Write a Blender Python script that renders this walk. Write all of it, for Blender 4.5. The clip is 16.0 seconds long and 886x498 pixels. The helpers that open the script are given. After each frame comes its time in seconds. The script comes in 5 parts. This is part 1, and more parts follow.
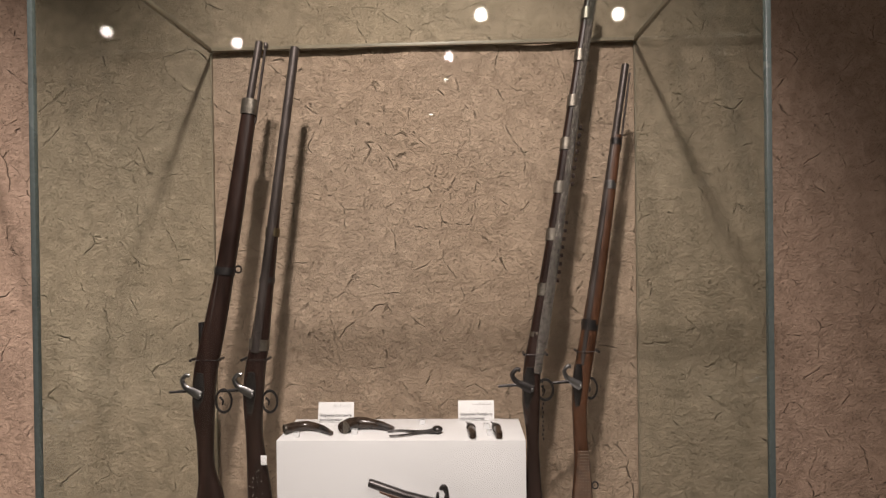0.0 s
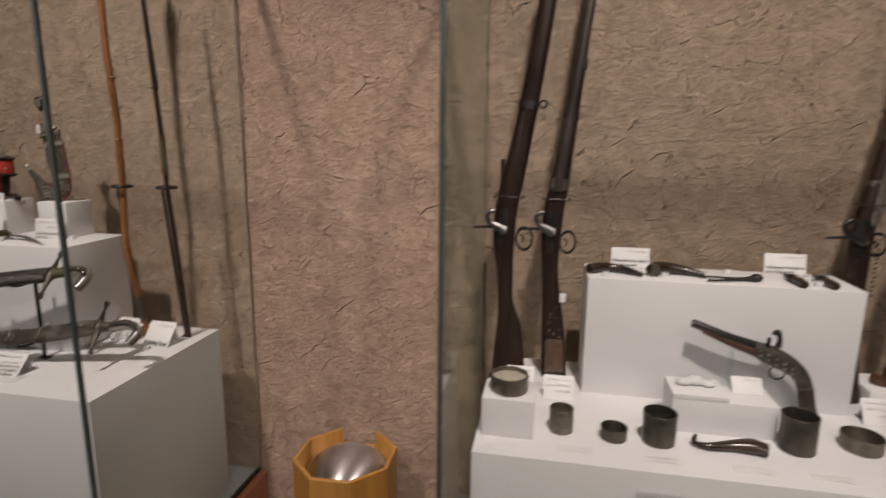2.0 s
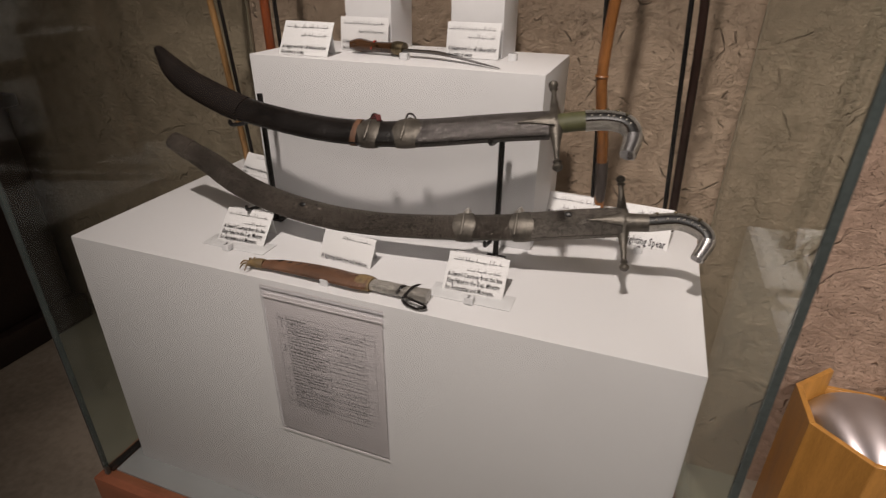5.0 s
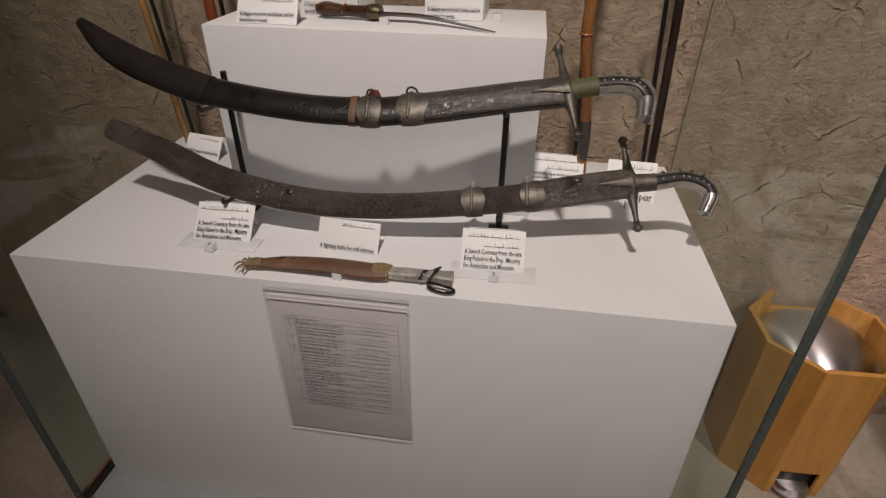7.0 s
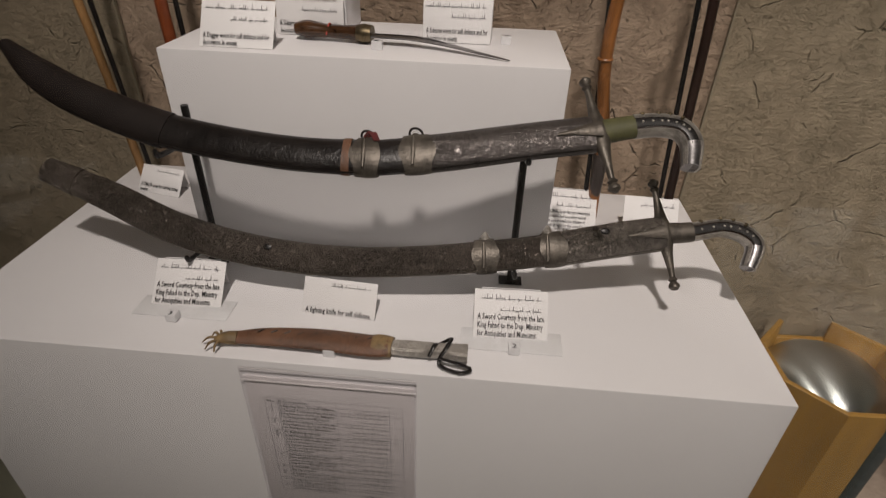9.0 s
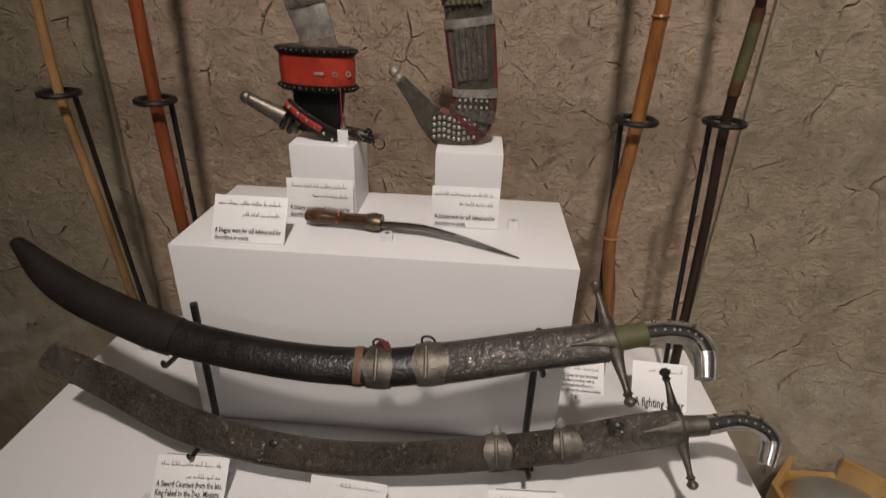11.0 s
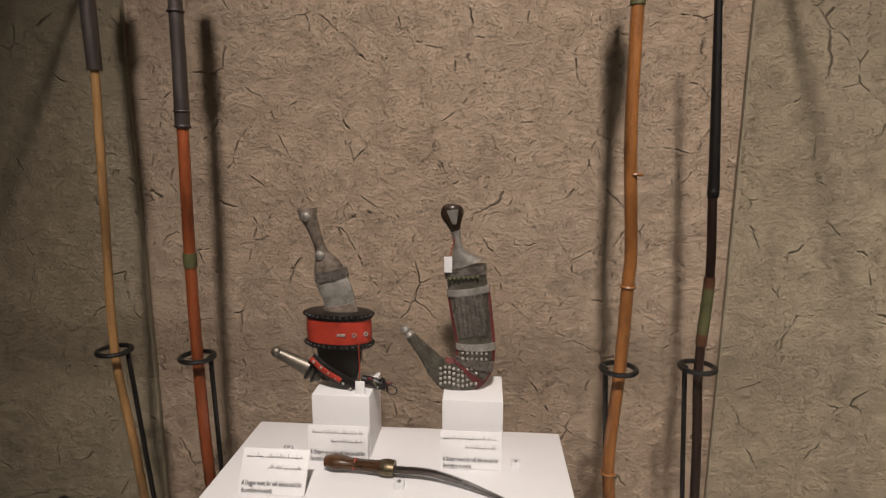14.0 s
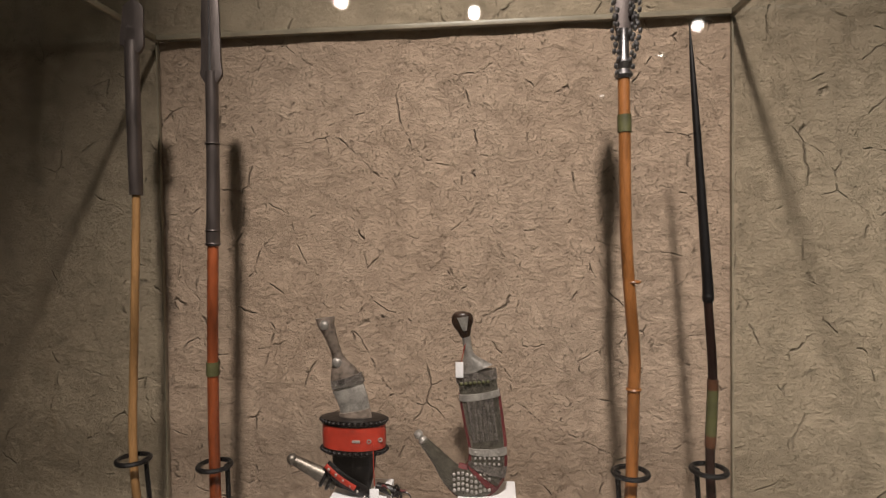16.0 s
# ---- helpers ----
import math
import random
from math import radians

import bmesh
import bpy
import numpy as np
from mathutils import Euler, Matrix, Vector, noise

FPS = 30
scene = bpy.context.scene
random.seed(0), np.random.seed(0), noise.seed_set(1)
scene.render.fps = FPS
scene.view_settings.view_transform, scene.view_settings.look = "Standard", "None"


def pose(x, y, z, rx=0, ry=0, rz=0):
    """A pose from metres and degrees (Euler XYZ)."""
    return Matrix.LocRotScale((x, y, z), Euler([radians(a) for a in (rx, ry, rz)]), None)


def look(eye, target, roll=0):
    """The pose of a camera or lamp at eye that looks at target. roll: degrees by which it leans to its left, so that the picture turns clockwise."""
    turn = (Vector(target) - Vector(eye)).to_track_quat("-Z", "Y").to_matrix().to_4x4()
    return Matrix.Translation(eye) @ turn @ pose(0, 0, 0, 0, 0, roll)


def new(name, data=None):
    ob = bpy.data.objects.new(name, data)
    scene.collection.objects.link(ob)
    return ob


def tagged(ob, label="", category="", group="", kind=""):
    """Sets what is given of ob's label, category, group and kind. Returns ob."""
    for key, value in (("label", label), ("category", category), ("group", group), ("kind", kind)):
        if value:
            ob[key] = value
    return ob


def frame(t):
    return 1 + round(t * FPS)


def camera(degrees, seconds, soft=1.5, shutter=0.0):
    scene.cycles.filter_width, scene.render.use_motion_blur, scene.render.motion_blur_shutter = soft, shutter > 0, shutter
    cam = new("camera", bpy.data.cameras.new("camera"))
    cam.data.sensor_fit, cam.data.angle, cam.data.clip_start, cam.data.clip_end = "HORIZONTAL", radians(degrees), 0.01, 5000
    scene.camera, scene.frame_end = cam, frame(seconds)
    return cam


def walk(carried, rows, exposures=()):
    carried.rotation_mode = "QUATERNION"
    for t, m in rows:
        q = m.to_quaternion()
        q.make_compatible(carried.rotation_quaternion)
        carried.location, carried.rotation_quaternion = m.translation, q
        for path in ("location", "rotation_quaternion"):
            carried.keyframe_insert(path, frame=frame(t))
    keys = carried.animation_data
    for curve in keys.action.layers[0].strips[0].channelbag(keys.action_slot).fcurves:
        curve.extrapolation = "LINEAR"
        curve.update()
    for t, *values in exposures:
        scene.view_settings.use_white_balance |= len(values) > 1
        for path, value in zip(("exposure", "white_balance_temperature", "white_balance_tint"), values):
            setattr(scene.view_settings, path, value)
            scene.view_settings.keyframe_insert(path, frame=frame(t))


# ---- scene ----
cam = camera(77.6, 16.0, soft=1.2, shutter=0.4)
PATH = [
    (0, (0.065, -0.122, 1.791), (-0.003, 1.877, 1.781), -0.8),
    (0.5, (0.045, -0.109, 1.738), (-0.058, 1.889, 1.706), -0.7),
    (1, (-0.091, -0.115, 1.692), (-0.283, 1.873, 1.585), 0.2),
    (1.5, (-0.353, -0.134, 1.633), (-0.616, 1.837, 1.425), 1.1),
    (2, (-0.589, -0.144, 1.621), (-0.955, 1.785, 1.237), 0.6),
    (2.5, (-0.806, -0.035, 1.567), (-1.358, 1.821, 1.067), 0.8),
    (3, (-1.003, 0.05, 1.562), (-1.72, 1.82, 0.96), 0.6),
    (3.5, (-1.293, 0.080, 1.540), (-2.061, 1.792, 0.849), 0.8),
    (4.2, (-1.637, 0.16, 1.497), (-2.337, 1.843, 0.674), 1.1),
    (4.5, (-1.762, 0.236, 1.481), (-2.444, 1.907, 0.619), 0.8),
    (5, (-1.934, 0.315, 1.448), (-2.547, 1.981, 0.526), 0.6),
    (7.5, (-2.17, 0.321, 1.485), (-2.347, 1.982, 0.385), 1.0),
    (8, (-2.205, 0.36, 1.484), (-2.346, 2.022, 0.381), 1.6),
    (10.3, (-2.276, 0.592, 1.571), (-2.37, 2.319, 0.567), 2.1),
    (10.5, (-2.284, 0.593, 1.597), (-2.373, 2.337, 0.624), 2.2),
    (11, (-2.284, 0.593, 1.666), (-2.383, 2.377, 0.766), 2.0),
    (11.5, (-2.291, 0.6, 1.717), (-2.397, 2.422, 0.899), 1.8),
    (12, (-2.292, 0.603, 1.763), (-2.406, 2.463, 1.038), 1.5),
    (12.5, (-2.291, 0.59, 1.808), (-2.411, 2.484, 1.177), 1.3),
    (13, (-2.289, 0.568, 1.835), (-2.414, 2.493, 1.306), 1.0),
    (13.5, (-2.287, 0.552, 1.848), (-2.425, 2.498, 1.406), 0.6),
    (14, (-2.278, 0.526, 1.862), (-2.428, 2.487, 1.497), 0.2),
    (14.5, (-2.277, 0.505, 1.884), (-2.435, 2.478, 1.598), -0.0),
    (15, (-2.279, 0.487, 1.895), (-2.44, 2.471, 1.704), -0.4),
    (15.5, (-2.282, 0.472, 1.903), (-2.448, 2.462, 1.791), -0.6),
    (16, (-2.281, 0.466, 1.907), (-2.455, 2.457, 1.858), -0.8),
]
walk(cam, [(t, look(eye, target, roll)) for t, eye, target, roll in PATH], exposures=[(0, -0.07), (1, -0.38), (2.5, -0.56), (3.5, -0.36), (5, -0.34), (7.5, -0.56), (8, -0.6), (10.5, -0.52), (12.5, -0.34), (14.5, -0.06), (16, 0.08)])

# ---- light ----
world = bpy.data.worlds.new("world")
scene.world = world
world.use_nodes = True
world.node_tree.nodes["Background"].inputs[0].default_value = (0.9, 0.85, 0.8, 1)
world.node_tree.nodes["Background"].inputs[1].default_value = 0.05


def spot(x, y, z, target, watts, degrees, blend=0.6, size=0.065, color=(1.0, 0.82, 0.775)):
    lamp = bpy.data.lights.new("spot", "SPOT")
    lamp.energy, lamp.spot_size, lamp.spot_blend, lamp.shadow_soft_size, lamp.color = watts, radians(degrees), blend, size, color
    ob = new("spot", lamp)
    ob.matrix_world = look((x, y, z), target)
    return ob


CASE_SPOTS = [(-0.12, -0.34, 4.14), (-2.23, -0.30, 4.0)]
spot(*CASE_SPOTS[0], (-0.1, 1.6, 1.6), 690, 62, 1.0, 0.085)
spot(*CASE_SPOTS[1], (-2.15, 1.6, 1.46), 590, 59, 1.0, 0.085)
DOWNLIGHTS = [(0.29, -3.48), (1.67, -3.55), (-3.65, -3.64), (-2.42, -4.05), (-0.06, -4.67), (-0.12, -5.79), (-0.46, -7.78), (-0.48, -8.86)]
for dx, dy in DOWNLIGHTS[:5]:
    spot(dx, dy, 4.1, (dx, dy + 0.9, 0), 130, 130, 1.0, 0.06)
# added fill lamp that lifts the case shadows; no known source here
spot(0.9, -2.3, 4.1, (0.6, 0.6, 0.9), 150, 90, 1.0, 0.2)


# ---- materials ----
def node(nt, kind, **inputs):
    n = nt.nodes.new(kind)
    for k, v in inputs.items():
        n.inputs[k.replace("_", " ")].default_value = v
    return n


def ramp(nt, fac, stops):
    n = nt.nodes.new("ShaderNodeValToRGB")
    while len(n.color_ramp.elements) < len(stops):
        n.color_ramp.elements.new(0.5)
    for e, (p, c) in zip(n.color_ramp.elements, stops):
        e.position = p
        e.color = (*c, 1) if len(c) == 3 else c
    nt.links.new(fac, n.inputs[0])
    return n.outputs[0]


def tint(c, f):
    return tuple(min(1, v * f) for v in c)


def mat(name, color, rough=0.5, metal=0.0, coarse=8.0, fine=120.0, vary=0.25, bump=0.1, stretch=(1, 1, 1), second=None, spec=0.5, aniso=0.0, chase=0.0):
    m = bpy.data.materials.new(name)
    m.use_nodes = True
    nt = m.node_tree
    b = nt.nodes["Principled BSDF"]
    co = nt.nodes.new("ShaderNodeTexCoord")
    mp = nt.nodes.new("ShaderNodeMapping")
    mp.inputs["Scale"].default_value = stretch
    nt.links.new(co.outputs["Object"], mp.inputs[0])
    n1 = node(nt, "ShaderNodeTexNoise", Scale=coarse, Detail=6.0, Roughness=0.6)
    n2 = node(nt, "ShaderNodeTexNoise", Scale=fine, Detail=4.0)
    for n in (n1, n2):
        nt.links.new(mp.outputs[0], n.inputs[0])
    mix = nt.nodes.new("ShaderNodeMath")
    mix.operation = "MULTIPLY_ADD"
    mix.inputs[1].default_value = 0.35
    nt.links.new(n2.outputs[0], mix.inputs[0])
    half = nt.nodes.new("ShaderNodeMath")
    half.operation = "MULTIPLY"
    half.inputs[1].default_value = 0.65
    nt.links.new(n1.outputs[0], half.inputs[0])
    nt.links.new(half.outputs[0], mix.inputs[2])
    height = mix.outputs[0]
    if chase:
        wv = nt.nodes.new("ShaderNodeVectorMath")
        wv.operation = "MULTIPLY_ADD"
        wv.inputs[1].default_value = (0.05, 0.05, 0.05)
        swirl = node(nt, "ShaderNodeTexNoise", Scale=chase * 0.32, Detail=2.0)
        nt.links.new(mp.outputs[0], swirl.inputs[0])
        nt.links.new(swirl.outputs[1], wv.inputs[0]), nt.links.new(mp.outputs[0], wv.inputs[2])
        vo = node(nt, "ShaderNodeTexNoise", Scale=chase * 0.8, Detail=3.0, Distortion=1.5)
        nt.links.new(wv.outputs[0], vo.inputs[0])
        fold = nt.nodes.new("ShaderNodeMath")
        fold.operation = "PINGPONG"
        fold.inputs[1].default_value = 0.09
        nt.links.new(vo.outputs[0], fold.inputs[0])
        cut = nt.nodes.new("ShaderNodeMath")
        cut.operation = "MULTIPLY_ADD"
        cut.inputs[1].default_value = 4.0
        nt.links.new(fold.outputs[0], cut.inputs[0])
        nt.links.new(half.outputs[0], cut.inputs[2])
        height = cut.outputs[0]
    dark = second or tint(color, 1 - vary)
    nt.links.new(ramp(nt, height, [(0.36, dark), (0.62, tint(color, 1 + vary * 0.4))]), b.inputs["Base Color"])
    b.inputs["Metallic"].default_value = metal
    b.inputs["Specular IOR Level"].default_value = spec
    b.inputs["Anisotropic"].default_value = aniso
    rr = nt.nodes.new("ShaderNodeMapRange")
    rr.inputs[3].default_value, rr.inputs[4].default_value = max(0.03, rough - 0.12), min(1, rough + 0.12)
    nt.links.new(n1.outputs[0], rr.inputs[0])
    nt.links.new(rr.outputs[0], b.inputs["Roughness"])
    if aniso:
        tg = nt.nodes.new("ShaderNodeTangent")
        tg.direction_type, tg.axis = "RADIAL", "X"
        nt.links.new(tg.outputs[0], b.inputs["Tangent"])
    if bump:
        bp = node(nt, "ShaderNodeBump", Strength=bump, Distance=0.003)
        nt.links.new(height, bp.inputs["Height"])
        nt.links.new(bp.outputs[0], b.inputs["Normal"])
    return m


def plaster(name, light, dark):
    """Mud plaster with chopped straw, trowel ridges and fine cracks."""
    m = bpy.data.materials.new(name)
    m.use_nodes = True
    nt, L = m.node_tree, m.node_tree.links.new
    b = nt.nodes["Principled BSDF"]
    co = nt.nodes.new("ShaderNodeTexCoord").outputs["Object"]
    big = node(nt, "ShaderNodeTexNoise", Scale=1.6, Detail=5.0, Roughness=0.6)
    mid = node(nt, "ShaderNodeTexNoise", Scale=22.0, Detail=6.0, Roughness=0.65, Distortion=0.6)
    L(co, big.inputs[0]), L(co, mid.inputs[0])
    warp = node(nt, "ShaderNodeTexNoise", Scale=7.0, Detail=4.0)
    L(co, warp.inputs[0])
    add = nt.nodes.new("ShaderNodeVectorMath")
    add.operation = "MULTIPLY_ADD"
    add.inputs[1].default_value = (0.07, 0.07, 0.07)
    L(warp.outputs[1], add.inputs[0]), L(co, add.inputs[2])
    crack = node(nt, "ShaderNodeTexVoronoi", Scale=6.0)
    crack.feature = "DISTANCE_TO_EDGE"
    L(add.outputs[0], crack.inputs[0])
    cmask = ramp(nt, crack.outputs[0], [(0.0, (1, 1, 1)), (0.014, (0, 0, 0))])
    where = ramp(nt, mid.outputs[0], [(0.52, (0, 0, 0)), (0.6, (1, 1, 1))])
    cm = nt.nodes.new("ShaderNodeMath")
    cm.operation = "MULTIPLY"
    L(cmask, cm.inputs[0]), L(where, cm.inputs[1])
    straws = []
    for turn, sx in ((35, 1.0), (-50, 1.3), (80, 0.8)):
        mp = nt.nodes.new("ShaderNodeMapping")
        mp.inputs["Rotation"].default_value = (0, radians(turn), 0)
        L(add.outputs[0], mp.inputs[0])
        mp2 = nt.nodes.new("ShaderNodeMapping")
        mp2.inputs["Scale"].default_value = (46 * sx, 46, 320)
        L(mp.outputs[0], mp2.inputs[0])
        s = node(nt, "ShaderNodeTexNoise", Scale=1.0, Detail=1.0)
        L(mp2.outputs[0], s.inputs[0])
        straws.append(ramp(nt, s.outputs[0], [(0.70, (0, 0, 0)), (0.745, (1, 1, 1))]))
    smax = nt.nodes.new("ShaderNodeMath")
    smax.operation = "MAXIMUM"
    L(straws[0], smax.inputs[0]), L(straws[1], smax.inputs[1])
    marks = nt.nodes.new("ShaderNodeMath")
    marks.operation = "MAXIMUM"
    L(smax.outputs[0], marks.inputs[0]), L(cm.outputs[0], marks.inputs[1])
    base = ramp(nt, big.outputs[0], [(0.3, tint(dark, 1.15)), (0.7, light)])
    grain = ramp(nt, mid.outputs[0], [(0.3, (0.72, 0.7, 0.68)), (0.65, (1.08, 1.06, 1.04))])
    mul = nt.nodes.new("ShaderNodeMix")
    mul.data_type, mul.blend_type = "RGBA", "MULTIPLY"
    mul.inputs[0].default_value = 1.0
    L(base, mul.inputs[6]), L(grain, mul.inputs[7])
    fin = nt.nodes.new("ShaderNodeMix")
    fin.data_type = "RGBA"
    fin.inputs[7].default_value = (*tint(dark, 0.3), 1)
    fac = nt.nodes.new("ShaderNodeMath")
    fac.operation = "MULTIPLY"
    fac.inputs[1].default_value = 0.62
    L(marks.outputs[0], fac.inputs[0]), L(fac.outputs[0], fin.inputs[0]), L(mul.outputs[2], fin.inputs[6])
    L(fin.outputs[2], b.inputs["Base Color"])
    b.inputs["Roughness"].default_value = 0.92
    b.inputs["Specular IOR Level"].default_value = 0.2
    # relief: trowel lumps, straw ridges, sunken cracks
    ridge = nt.nodes.new("ShaderNodeMath")
    ridge.operation = "MULTIPLY_ADD"
    ridge.inputs[1].default_value = 0.55
    L(straws[2], ridge.inputs[0]), L(mid.outputs[0], ridge.inputs[2])
    h = nt.nodes.new("ShaderNodeMath")
    h.operation = "MULTIPLY_ADD"
    h.inputs[1].default_value = -0.7
    L(marks.outputs[0], h.inputs[0]), L(ridge.outputs[0], h.inputs[2])
    mp3 = nt.nodes.new("ShaderNodeMapping")
    mp3.inputs["Rotation"].default_value = (0, radians(-28), 0)
    mp3.inputs["Scale"].default_value = (1.0, 1.0, 2.4)
    L(co, mp3.inputs[0])
    drag = node(nt, "ShaderNodeTexNoise", Scale=38.0, Detail=9.0, Roughness=0.75)
    L(mp3.outputs[0], drag.inputs[0])
    h2 = nt.nodes.new("ShaderNodeMath")
    h2.operation = "MULTIPLY_ADD"
    h2.inputs[1].default_value = 0.55
    L(drag.outputs[0], h2.inputs[0]), L(h.outputs[0], h2.inputs[2])
    bp = node(nt, "ShaderNodeBump", Strength=1.0, Distance=0.014)
    L(h2.outputs[0], bp.inputs["Height"]), L(bp.outputs[0], b.inputs["Normal"])
    return m


def pane_material(name, color):
    """Clear sheet glass: green-grey body tint, reflections by Fresnel."""
    m = bpy.data.materials.new(name)
    m.use_nodes = True
    nt = m.node_tree
    nt.nodes.clear()
    out = nt.nodes.new("ShaderNodeOutputMaterial")
    tr = node(nt, "ShaderNodeBsdfTransparent")
    tr.inputs[0].default_value = (*color, 1)
    gl = nt.nodes.new("ShaderNodeBsdfGlossy")
    gl.inputs["Roughness"].default_value = 0.02
    lw = nt.nodes.new("ShaderNodeLayerWeight")
    pw = nt.nodes.new("ShaderNodeMath")
    pw.operation = "POWER"
    pw.inputs[1].default_value = 5.0
    nt.links.new(lw.outputs["Facing"], pw.inputs[0])
    fr = nt.nodes.new("ShaderNodeMath")
    fr.operation = "MULTIPLY_ADD"
    fr.inputs[1].default_value, fr.inputs[2].default_value = 0.6, 0.022
    nt.links.new(pw.outputs[0], fr.inputs[0])
    mx = nt.nodes.new("ShaderNodeMixShader")
    nt.links.new(fr.outputs[0], mx.inputs[0])
    nt.links.new(tr.outputs[0], mx.inputs[1])
    nt.links.new(gl.outputs[0], mx.inputs[2])
    nt.links.new(mx.outputs[0], out.inputs[0])
    return m


def glow_material(name, color, strength):
    m = bpy.data.materials.new(name)
    m.use_nodes = True
    b = m.node_tree.nodes["Principled BSDF"]
    b.inputs["Emission Color"].default_value = (*color, 1)
    b.inputs["Emission Strength"].default_value = strength
    return m


